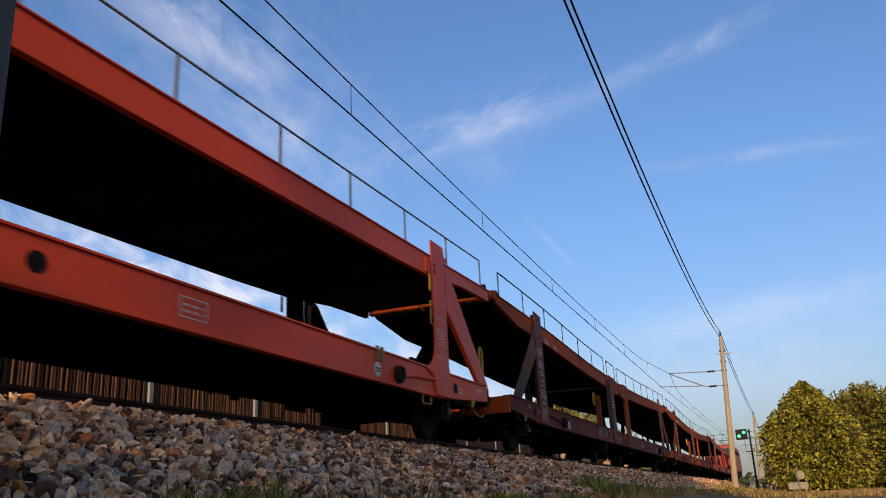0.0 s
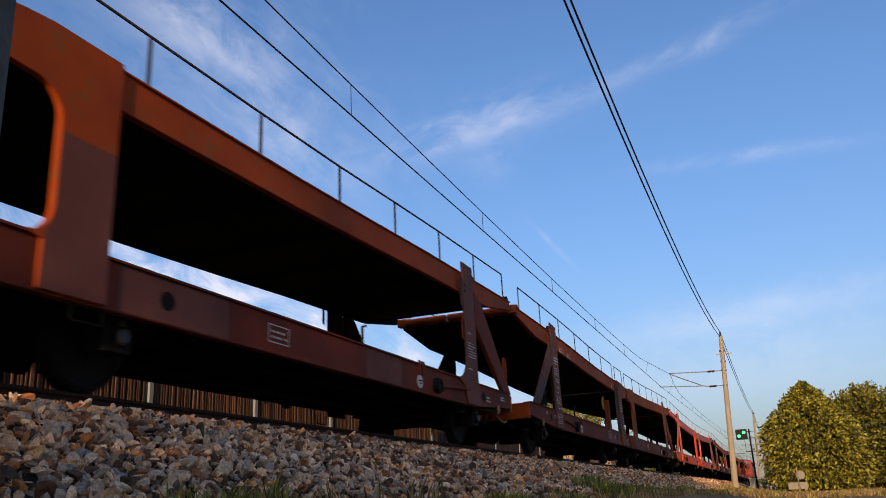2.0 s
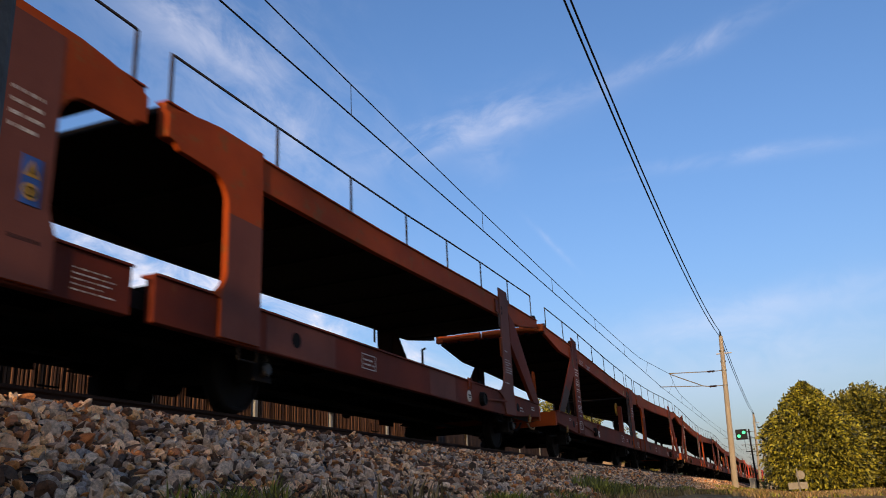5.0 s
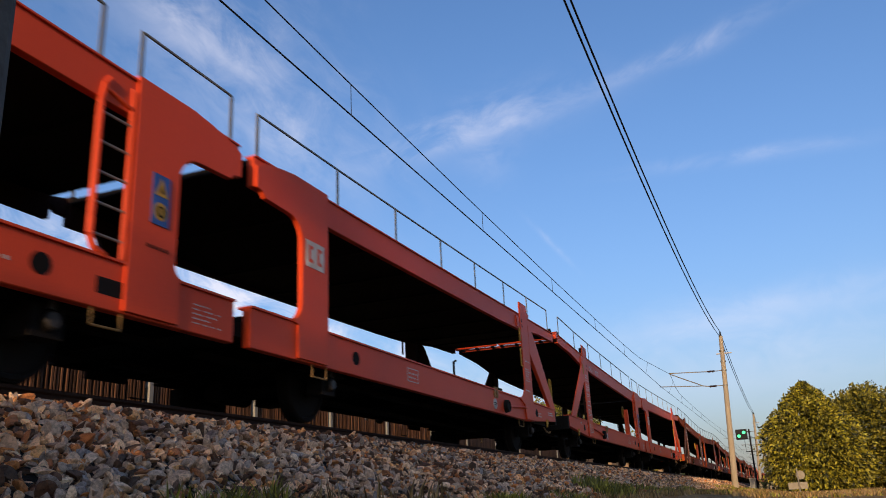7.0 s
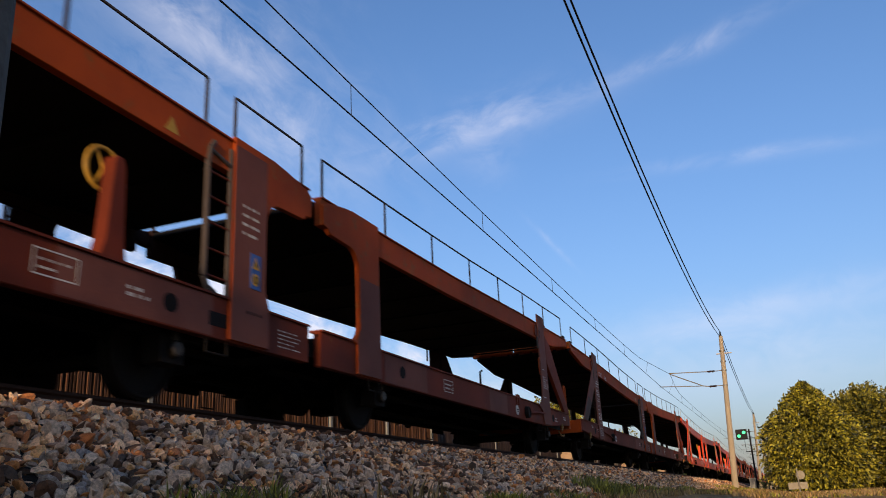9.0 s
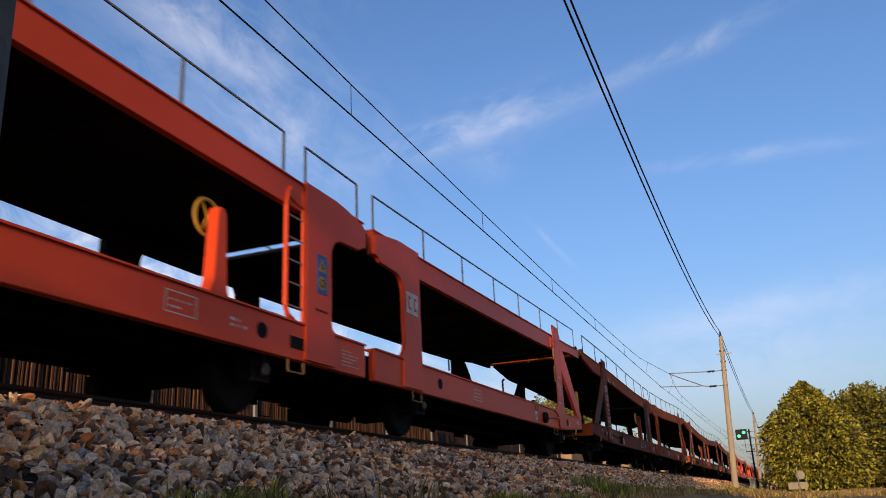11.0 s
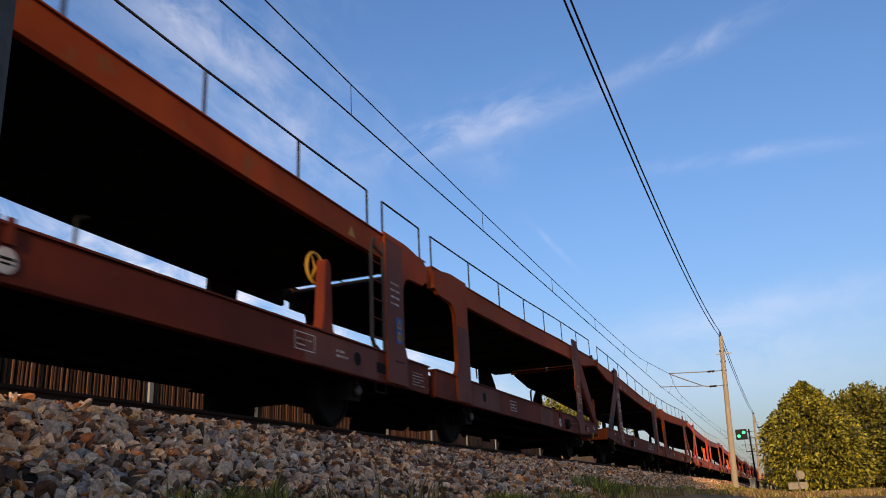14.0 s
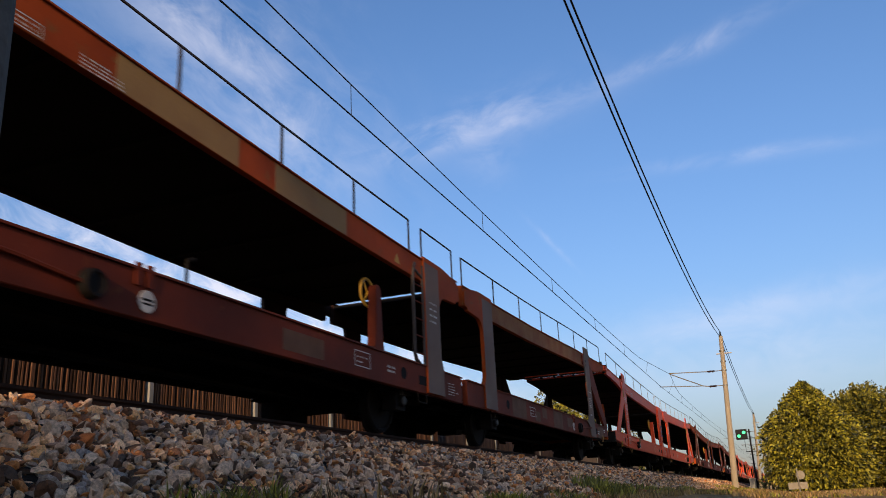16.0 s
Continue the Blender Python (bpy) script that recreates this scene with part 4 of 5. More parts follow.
def locomotive():
    w = thing("locomotive", "red electric locomotive with dark windows and pantographs", "locomotive")
    L = 19.0
    bm = B()
    prism(bm, [(0.3, 1.1), (L - 0.3, 1.1), (L, 1.5), (L - 0.25, 2.2), (L - 1.1, 3.75), (L - 1.5, 3.9), (1.5, 3.9), (1.1, 3.75), (0.25, 2.2), (0, 1.5)], -1.48, 1.48)
    part("body", bm, LOCO_RED, w, bevel=0.06)
    bm = B()
    prism(bm, [(0.6, 0.55), (L - 0.6, 0.55), (L - 0.3, 1.09), (0.3, 1.09)], -1.4, 1.4)
    part("underframe", bm, DARK, w)
    bm = B()
    box(bm, 2.2, L - 2.2, -1.0, 1.0, 3.905, 4.1)
    part("roof_hood", bm, GREY_CONCRETE, w, "grey roof hood", bevel=0.03)
    for u in (1.3, L - 2.1):
        for s in (-1, 1):
            bm = B()
            box(bm, u, u + 0.8, *sorted((s * 1.482, s * 1.49)), 2.4, 3.1)
            part("side_window", bm, GLASS, w, "dark side window")
    for s in (-1, 1):
        bm = B()
        for i in range(14):
            box(bm, 3.4 + i * 0.9, 4.1 + i * 0.9, *sorted((s * 1.482, s * 1.50)), 3.0, 3.45)
        part("grille", bm, DARK, w, "dark ventilation grille")
    for x in (0.28, L - 0.28):
        bm = B()
        s = -1 if x < 1 else 1
        prism(bm, [(x + s * 0.02 - s * 0.15, 2.35), (x - s * 0.70, 3.5), (x - s * 0.66, 3.52), (x - s * 0.1, 2.36)], -1.2, 1.2)
        part("windscreen", bm, GLASS, w)
    for u in (3.5, L - 3.5):
        bm = B()
        path_tube(bm, [(u, -0.4, 4.1), (u + 0.9, -0.4, 4.55), (u - 0.1, -0.5, 5.1)], 0.03)
        path_tube(bm, [(u, 0.4, 4.1), (u + 0.9, 0.4, 4.55), (u - 0.1, 0.5, 5.1)], 0.03)
        tube(bm, (u - 0.1, -0.8, 5.12), (u - 0.1, 0.8, 5.12), 0.03)
        part("pantograph", bm, DARK, w, "dark pantograph")
    for u in (2.9, 5.7, L - 5.7, L - 2.9):
        bm = B()
        for s in (-1, 1):
            tube(bm, (u, s * 0.69, 0.6), (u, s * 0.82, 0.6), 0.61, 0.6, 28)
        tube(bm, (u, -0.8, 0.6), (u, 0.8, 0.6), 0.09)
        part("wheelset", bm, DARK, w)
    for u in (4.3, L - 4.3):
        bm = B()
        for s in (-1, 1):
            prism(bm, [(u - 2.2, 0.45), (u + 2.2, 0.45), (u + 2.0, 0.85), (u + 0.6, 0.6), (u - 0.6, 0.6), (u - 2.0, 0.85)], *sorted((s * 0.95, s * 1.2)))
        part("bogie", bm, DARK, w)
    return w


LOCO_X = start_x(-9) + 26.75
TRAIN = build_train()
LOCO = locomotive()
LOCO.matrix_basis = pose(LOCO_X, TRACK_Y, RAIL_Z)


# ---- overhead line ----
MASTS = ((1.871, 2.663, 9.7), (53.0, 2.72, 9.72), (113.0, 2.75, 9.75), (147.0, 2.6, 9.75), (182.0, 2.6, 9.75), (245.0, 2.4, 9.75), (310.0, 2.4, 9.75))


def mast(x, y, top, rake):
    """Concrete mast; rake is how far its head leans away from the track."""
    w = thing("catenary_mast", "tapered weathered concrete mast with brackets beside the track", "mast", "masts along the track", at=(x, y, 0))
    z0 = ground_z(x, y) - 0.3

    def axis(z):
        return -rake * (z - z0) / (top - z0)
    bm = B()
    tube(bm, (0, 0, z0), (0, axis(top), top), 0.19, 0.12, 20)
    part("pole", bm, MAST_SHADED if x < 10 else CONCRETE, w)
    bm = B()
    tube(bm, (0, axis(top), top), (0, axis(top), top + 0.28), 0.06, 0.05, 8)
    part("pole_cap", bm, BLACK, w)
    for z in (8.1, 8.75, 7.56, 6.64):
        bm = B()
        tube(bm, (0, axis(z), z), (0, axis(z), z + 0.09), 0.165, 0.165, 16)
        part("clamp_band", bm, STEEL, w)
    bm = B()
    box(bm, -0.05, 0.05, axis(8.6) - 0.55, axis(8.6) + 0.35, 8.6, 8.66)
    part("cross_arm", bm, STEEL, w)
    reach = 5.63 - y
    for z, a, b in ((7.60, 0.55, 1.0), (6.69, 0.50, 0.95)):
        m = axis(z)
        bm = B()
        tube(bm, (0, m + 0.1, z), (0, m + a, z), 0.025)
        part("bracket", bm, STEEL, w)
        bm = B()
        tube(bm, (0, m + a, z), (0, m + b, z + 0.01), 0.045)
        for i in range(5):
            tube(bm, (0, m + a + 0.05 + 0.08 * i, z), (0, m + a + 0.09 + 0.08 * i, z), 0.08, 0.06, 10)
        part("insulator", bm, INSULATOR, w)
    bm = B()
    path_tube(bm, [(0, axis(7.6) + 1.0, 7.61), (0, reach, 7.72)], 0.03)
    path_tube(bm, [(0, axis(6.7) + 0.95, 6.7), (0, axis(6.7) + 1.3, 6.76), (0, reach, 7.68)], 0.032)
    path_tube(bm, [(0, axis(6.7) + 1.3, 6.76), (0, 6.30 - y, 6.94)], 0.026)
    part("cantilever", bm, STEEL, w)
    return w


for x, y, top in MASTS:
    mast(x, y, top, 0.0 if x < 10 else 0.45)


def wire_thing(name, runs, r, label):
    bm = B()
    for pts in runs:
        path_tube(bm, pts, r, 6)
    return solid(name, bm, WIRE, label, "wire", kind="structure")


def build_wires():
    ends = [-55.0, 1.87, 53.0, 113.0, 147.0, 182.0, 245.0, 310.0]
    contact, carrier, feed = [], [], [[], []]
    for i, x in enumerate(ends):
        side = (5.85 if i % 2 else 6.25) if i else 6.3
        contact.append((x, side, 6.95))
    drops = []
    for a, b in zip(contact, contact[1:]):
        n = 18
        zs = (7.75, 7.7)
        span = b[0] - a[0]
        for i in range(n + 1):
            t = i / n
            bow = 4 * t * (1 - t)
            x = a[0] + span * t
            y = a[1] + (b[1] - a[1]) * t - 0.62 * max(0.0, 1 - abs(x - 53) / 9)
            z = zs[0] + (zs[1] - zs[0]) * t - 0.33 * bow
            carrier.append((a[0] + span * t, y, z))
        count = max(3, round(span / 7.1))
        for j in range(count):
            t = (2.36 + 7.03 * j) / span if 0 < a[0] < 30 else (j + 0.5) / count
            bow = 4 * t * (1 - t)
            top = (a[0] + span * t, a[1] + (b[1] - a[1]) * t - 0.62 * max(0.0, 1 - abs(a[0] + span * t - 53) / 9), zs[0] + (zs[1] - zs[0]) * t - 0.33 * bow)
            low = (top[0], a[1] + (b[1] - a[1]) * t, a[2] + (b[2] - a[2]) * t)
            drops.append([top, low])
    for k, (y0, y1, z, sag) in enumerate(((2.286, 2.33, 9.72, 1.27), (2.261, 2.27, 10.0, 1.23))):
        for a, b in zip(ends, ends[1:]):
            for i in range(17):
                t = i / 16
                y = y0 + (y1 - y0) * t if a > 0 and a < 30 else y1
                feed[k].append((a + (b - a) * t, y, z - (sag if a < 30 else 0.6) * 4 * t * (1 - t)))
    wire_thing("contact_wire", [contact], 0.015, "dark contact wire above the track")
    wire_thing("carrier_wire", [carrier], 0.012, "dark carrier wire above the contact wire")
    wire_thing("dropper_wires", drops, 0.007, "thin droppers between carrier and contact wire")
    wire_thing("feeder_wire_1", [feed[0]], 0.020, "dark feeder cable between the mast tops")
    wire_thing("feeder_wire_2", [feed[1]], 0.020, "dark feeder cable between the mast tops")


build_wires()


# ---- signal, cabinet, sign ----
def signal(x, y):
    w = thing("railway_signal", "black railway signal showing two green lights", "signal", at=(x, y, 0))
    z0 = ground_z(x, y) - 0.2
    bm = B()
    tube(bm, (0, 0, z0), (0, 0, 5.1), 0.075, 0.06, 12)
    for i in range(11):
        box(bm, -0.03, 0.03, -0.16, 0.16, 1.1 + 0.34 * i, 1.125 + 0.34 * i)
    part("post", bm, BLACK, w)
    bm = B()
    prism(bm, [(-0.08, 4.32), (0.10, 4.32), (0.10, 5.12), (-0.08, 5.12)], 0.16, 1.02)
    part("head", bm, BLACK, w, bevel=0.03)
    for yy, zz in ((0.40, 4.86), (0.78, 4.60)):
        bm = B()
        tube(bm, (-0.09, yy, zz), (-0.13, yy, zz), 0.13, 0.13, 18)
        part("lamp", bm, GREEN, w, "glowing green lamp")
        bm = B()
        ring(bm, (-0.12, yy, zz), 0.155, 0.025, axis="x")
        part("lamp_ring", bm, BLACK, w)
    bm = B()
    box(bm, -0.35, 0.05, -0.42, 0.42, 3.35, 3.4)
    for yy in (-0.4, 0.4):
        tube(bm, (-0.33, yy, 3.4), (-0.33, yy, 4.4), 0.018)
    tube(bm, (-0.33, -0.4, 4.4), (-0.33, 0.4, 4.4), 0.018)
    part("service_platform", bm, BLACK, w)
    return w


signal(70.0, 1.95)


def cabinet(x, y):
    w = thing("trackside_cabinet", "grey trackside cabinet beside the signal post", "cabinet", at=(x, y, ground_z(x, y) - 0.05))
    bm = B()
    box(bm, -0.2, 0.2, -0.22, 0.22, 0, 0.85)
    part("body", bm, GREY_CONCRETE, w, bevel=0.02)
    bm = B()
    box(bm, -0.23, 0.23, -0.25, 0.25, 0.852, 0.91)
    part("lid", bm, GREY_CONCRETE, w, bevel=0.01)


cabinet(66.0, 2.1)


def road_sign(x, y):
    z0 = ground_z(x, y) - 0.2
    w = thing("road_sign", "grey back of a round road sign with a plate below", "road sign", at=(x, y, 0))
    bm = B()
    tube(bm, (0, 0, z0), (0, 0.02, 1.60), 0.04, 0.04, 10)
    part("post", bm, STEEL, w)
    bm = B()
    tube(bm, (0.05, -0.14, 1.20), (0.07, -0.14, 1.20), 0.25, 0.25, 24)
    part("disc", bm, SIGN_BACK, w)
    bm = B()
    box(bm, 0.05, 0.07, -0.45, 0.60, 0.42, 0.80)
    part("plate", bm, SIGN_BACK, w, bevel=0.006)


road_sign(53.0, -0.8)


# ---- fence and what stands behind it ----
def build_fence():
    y, top, low = 10.6, 3.08, 0.6
    f = tagged(new("wooden_fence"), "brown vertical-slat wooden fence with pale posts behind the track", "fence", kind="structure")
    f.location = (0, y, 0)
    bm = B()
    for z in (1.0, 2.5):
        box(bm, 4.0, 26.0, 0.03, 0.08, z, z + 0.09)
    part("fence_rail", bm, SLAT_DARK, f)
    bm = B()
    box(bm, 4.0, 26.0, 0.085, 0.10, low, top - 0.05)
    part("backing_board", bm, SLAT_DARK, f)
    bm = B()
    box(bm, -0.021, 0.021, -0.014, 0.028, low, top)
    me = mesh_of("slat", bm, SLAT, 0.006)
    rng = random.Random(4)
    x = 4.0
    posts = [5.35, 8.7, 12.05, 15.4, 18.75, 22.1, 25.5]
    while x < 26.0:
        if min(abs(x - p) for p in posts) > 0.11:
            s = part("slat", me, SLAT, f, at=(x, rng.uniform(-0.006, 0.006), rng.uniform(-0.004, 0.004)))
            s.rotation_euler = (0, radians(rng.uniform(-0.5, 0.5)), 0)
        x += 0.078
    for p in posts:
        bm = B()
        box(bm, p - 0.06, p + 0.06, -0.05, 0.10, 0.4, top + 0.02)
        part("fence_post", bm, GREY_CONCRETE, f, "pale fence post", bevel=0.01)
    g = tagged(new("board_fence"), "dark board fence with thin pale posts behind the track", "fence", kind="structure")
    g.location = (0, 10.8, 0)
    bm = B()
    box(bm, -0.06, 0.06, -0.012, 0.02, 0.6, 3.3)
    me = mesh_of("board", bm, SLAT_DARK, 0.005)
    x = 26.2
    while x < 62:
        part("board", me, SLAT_DARK, g, at=(x, rng.uniform(-0.004, 0.004), rng.uniform(-0.02, 0.02)))
        x += 0.125
    for p in (26.0, 29.4, 32.8, 36.2, 39.6, 43.0, 46.4, 49.8, 53.2, 56.6, 60.0):
        bm = B()
        box(bm, p - 0.04, p + 0.04, -0.05, 0.06, 0.4, 3.36)
        part("fence_post", bm, GREY_CONCRETE, g, "pale fence post")


build_fence()


# ---- plants ----
def leaf_cloud(name, centre, radii, count, size, mat, seed, parent=None, label="", category="tree", kind="", clumps=60, low_cut=-0.95, hang=0.3):
    """Many small folded leaves in uneven clumps inside an ellipsoid."""
    rng = random.Random(seed)
    cl = []
    while len(cl) < clumps:
        p = Vector((rng.uniform(-1, 1), rng.uniform(-1, 1), rng.uniform(low_cut, 1)))
        if 0.2 < p.length < 0.9:
            cl.append((p, rng.uniform(0.16, 0.34)))
    verts, faces = [], []
    for _ in range(count):
        c, r = cl[rng.randrange(len(cl))]
        d = Vector((rng.gauss(0, 1), rng.gauss(0, 1), rng.gauss(0, 1))).normalized()
        q = c + d * r * rng.uniform(0.55, 1.05) ** 0.6
        p = Vector((q.x * radii[0], q.y * radii[1], q.z * radii[2])) + Vector(centre)
        ax = (d + Vector((rng.gauss(0, 0.5), rng.gauss(0, 0.5), rng.gauss(-hang, 0.4)))).normalized()
        sd = ax.cross(Vector((rng.gauss(0, 1), rng.gauss(0, 1), rng.gauss(0, 1)))).normalized()
        up = ax.cross(sd)
        s = size * rng.uniform(0.6, 1.3)
        k = len(verts)
        verts += [p, p + ax * s * 0.5 + sd * s * 0.2 + up * s * 0.06, p + ax * s, p + ax * s * 0.5 - sd * s * 0.2 + up * s * 0.06]
        faces += [(k, k + 1, k + 2), (k, k + 2, k + 3)]
    me = bpy.data.meshes.new(name)
    me.from_pydata([tuple(v) for v in verts], [], faces)
    me.materials.append(mat)
    ob = new(name, me)
    if parent:
        ob.parent = parent
    else:
        tagged(ob, label, category, kind=kind)
    return ob


def leaf_tree(x, y, height, radii, crown_z, count, size, mat, seed, label, name="tree"):
    z0 = ground_z(x, y) - 0.1
    w = thing(name, label, "tree", "trees beyond the track" if x > 0 else "", at=(x, y, z0))
    rng = random.Random(seed)
    bm = B()
    h = crown_z
    bend = [(0, 0, 0), (0.05, 0.03, h * 0.4), (0.0, 0.08, h * 0.8), (-0.06, 0.05, h * 1.2)]
    for i, (a, b) in enumerate(zip(bend, bend[1:])):
        tube(bm, a, b, 0.17 - 0.04 * i, 0.13 - 0.04 * i, 10)
    for i in range(9):
        t = rng.uniform(0.35, 1.1)
        a = 2 * math.pi * i / 9 + rng.uniform(-0.3, 0.3)
        o = Vector((0, 0.04, h * t))
        e = o + Vector((math.cos(a) * radii[0] * 0.7, math.sin(a) * radii[1] * 0.7, radii[2] * rng.uniform(0.2, 0.7)))
        mid = (o + e) / 2 + Vector((0, 0, -0.15))
        tube(bm, o, mid, 0.06, 0.04, 7)
        tube(bm, mid, e, 0.04, 0.012, 7)
    part("trunk", bm, BARK, w)
    leaf_cloud("crown", (0, 0, crown_z), radii, count, size, mat, seed, parent=w)
    return w


def spray_crown(centre, radii, sprays, mat, seed, parent, droop, top=2.2):
    """Crown of drooping leafy sprays, set in clumps over an uneven dome, with leafy depth behind them."""
    rng = random.Random(seed)
    verts, faces = [], []

    def leaf(p, ax, size):
        sd = ax.cross(Vector((rng.gauss(0, 1), rng.gauss(0, 1), rng.gauss(0, 1)))).normalized()
        up = ax.cross(sd)
        k = len(verts)
        verts.extend((p, p + ax * size * 0.45 + sd * size * 0.24 + up * size * 0.05, p + ax * size, p + ax * size * 0.45 - sd * size * 0.24 + up * size * 0.05))
        faces.extend(((k, k + 1, k + 2), (k, k + 2, k + 3)))
    for i in range(sprays):
        z = rng.uniform(-0.95, 1.0)
        a = rng.uniform(0, 2 * math.pi)
        # the crown narrows to a blunt point at its head
        wide = (1 - abs(z) ** top) ** 0.8 if z > 0 else (1 - abs(z) ** 3.0) ** 0.5
        lump = 0.86 + 0.26 * noise.noise(Vector((math.cos(a) * 1.9, math.sin(a) * 1.9, z * 2.6 + seed)))
        d = rng.random() ** 0.32 * lump
        o = Vector((math.cos(a) * wide * d * radii[0], math.sin(a) * wide * d * radii[1], z * lump * radii[2])) + Vector(centre)
        out = Vector((math.cos(a) * wide, math.sin(a) * wide, 0.45 + 0.6 * z)).normalized()
        length = rng.uniform(0.35, 0.95)
        n = 9
        for j in range(n):
            t = j / (n - 1)
            p = o + out * length * t + Vector((0, 0, -droop * length * t * t))
            way = (out * 0.7 + Vector((rng.gauss(0, 0.5), rng.gauss(0, 0.5), rng.gauss(-droop, 0.4)))).normalized()
            leaf(p, way, rng.uniform(0.16, 0.32))
    me = bpy.data.meshes.new("crown")
    me.from_pydata([tuple(v) for v in verts], [], faces)
    me.materials.append(mat)
    ob = new("crown", me)
    ob.parent = parent
    return ob


def trunk_of(x, y, h, radii, seed, label):
    w = thing("broadleaf_tree", label, "tree", "trees beyond the track", at=(x, y, ground_z(x, y) - 0.1))
    rng = random.Random(seed)
    bm = B()
    for a, b, r0, r1 in (((0, 0, 0), (0.05, 0.03, h * 0.4), 0.18, 0.14), ((0.05, 0.03, h * 0.4), (0, 0.08, h * 0.8), 0.14, 0.09), ((0, 0.08, h * 0.8), (-0.06, 0.05, h * 1.4), 0.09, 0.03)):
        tube(bm, a, b, r0, r1, 10)
    for i in range(11):
        a = 2 * math.pi * i / 11 + rng.uniform(-0.3, 0.3)
        o = Vector((0, 0.04, h * rng.uniform(0.3, 1.1)))
        e = o + Vector((math.cos(a) * radii[0] * 0.7, math.sin(a) * radii[1] * 0.7, radii[2] * rng.uniform(0.1, 0.5)))
        mid = (o + e) / 2 + Vector((0, 0, -0.12))
        tube(bm, o, mid, 0.06, 0.04, 7)
        tube(bm, mid, e, 0.04, 0.012, 7)
    part("trunk", bm, BARK, w)
    return w


def leafy_tree(x, y, radii, crown_z, sprays, mat, seed, droop, label, top=2.2):
    w = trunk_of(x, y, crown_z, radii, seed, label)
    spray_crown((0, 0, crown_z), radii, sprays, mat, seed, w, droop, top)
    return w


leafy_tree(60, -2.1, (3.2, 3.2, 3.75), 3.25, 4600, LEAF, 11, 0.7, "dense olive-green broadleaf tree in evening light", 1.45)
leafy_tree(66, -5.6, (3.2, 3.9, 3.6), 3.1, 4600, LEAF_MID, 12, 0.35, "duller green broadleaf tree beside a denser one", 3.2)
leafy_tree(75, -7.4, (3.2, 3.4, 3.9), 4.0, 2000, LEAF_MID, 14, 0.2, "thin-topped green tree behind others")
leafy_tree(64, -9.3, (3.0, 3.0, 3.4), 2.8, 3000, LEAF_MID, 13, 0.4, "shaded green bushy tree at the field edge")


def bush(x, y, r, h, seed, mat, count=2500, size=0.16):
    w = thing("bush", "green bush behind the fence" if y > 9 else "dark green bush beside the track", "bush", at=(x, y, ground_z(x, y)))
    bm = B()
    rng = random.Random(seed)
    for i in range(5):
        a = rng.uniform(0, 6.28)
        tube(bm, (0.1 * math.cos(a), 0.1 * math.sin(a), -0.05), (r * 0.4 * math.cos(a), r * 0.4 * math.sin(a), h * 0.7), 0.03, 0.01, 6)
    part("stems", bm, BARK, w)
    leaf_cloud("foliage", (0, 0, h * 0.55), (r, r, h * 0.52), count, size, mat, seed, parent=w, clumps=14)


for i, (x, y, r, h) in enumerate(((52, 13.6, 2.0, 6.0), (56, 13.4, 2.2, 6.1), (60, 13.8, 2.2, 6.0), (64.5, 13.6, 2.3, 6.3), (69, 14.0, 2.4, 5.8), (74.5, 14.2, 2.6, 5.6), (81, 14.5, 2.8, 5.6), (89, 15, 3.0, 5.4), (99, 15, 3.2, 5.5), (110, 15.5, 3.4, 5.6), (10.2, 12.2, 0.8, 2.5))):
    bush(x, y, r, h, 30 + i, LEAF, 4200 if h > 4 else 2500, 0.24 if h > 4 else 0.16)
for i, (x, y, r, h) in enumerate(((88, -0.4, 1.6, 2.3), (94, 0.6, 1.8, 2.0), (78, -1.5, 1.5, 1.9))):
    bush(x, y, r, h, 50 + i, LEAF_DARK)
# unseen tall trees added behind the viewpoint to shade the bank and track ahead
leaf_tree(-17, -0.75, 12.0, (1.9, 1.95, 5.6), 6.0, 12000, 0.36, LEAF_DARK, 70, "unseen tall dark green tree, added to shade the railway bank", "broadleaf_tree")
leaf_tree(-17.6, -3.3, 15.5, (2.0, 1.9, 7.2), 8.4, 24000, 0.36, LEAF_DARK, 71, "unseen tall slender dark green tree, added to shade the track", "broadleaf_tree")


def far_woods():
    rng = random.Random(9)
    verts, faces = [], []
    for i in range(5200):
        x = rng.uniform(240, 700)
        y = rng.choice((-1, 1)) * rng.uniform(14, 160) + (0 if x > 400 else 6)
        h = rng.uniform(0.5, 1) * (7 if y < 0 else 8)
        p = Vector((x, y, 0.4 + h * rng.random() ** 0.6))
        for k in range(3):
            a = Vector((rng.gauss(0, 1), rng.gauss(0, 1), rng.gauss(0, 1))) * 1.3
            b = Vector((rng.gauss(0, 1), rng.gauss(0, 1), rng.gauss(0, 1))) * 1.3
            c = len(verts)
            verts += [p, p + a, p + a + b, p + b]
            faces.append((c, c + 1, c + 2, c + 3))
    me = bpy.data.meshes.new("far_woods")
    me.from_pydata([tuple(v) for v in verts], [], faces)
    me.materials.append(LEAF_DARK)
    tagged(new("far_woods", me), "distant dark green woods along the horizon", "woods", kind="stuff")


far_woods()


def low_block(x, y, l, d, h):
    w = thing("concrete_block", "sandy concrete block lying beyond the track", "block", "blocks beyond the track", at=(x, y, ground_z(x, y) - 0.03))
    bm = B()
    box(bm, -l / 2, l / 2, -d / 2, d / 2, 0, h)
    part("body", bm, WARM_WALL, w, bevel=0.03)
    bm = B()
    box(bm, -l / 2 + 0.1, l / 2 - 0.1, -d / 2 + 0.05, d / 2 - 0.05, h + 0.002, h + 0.12)
    part("cap", bm, WARM_WALL, w, bevel=0.02)


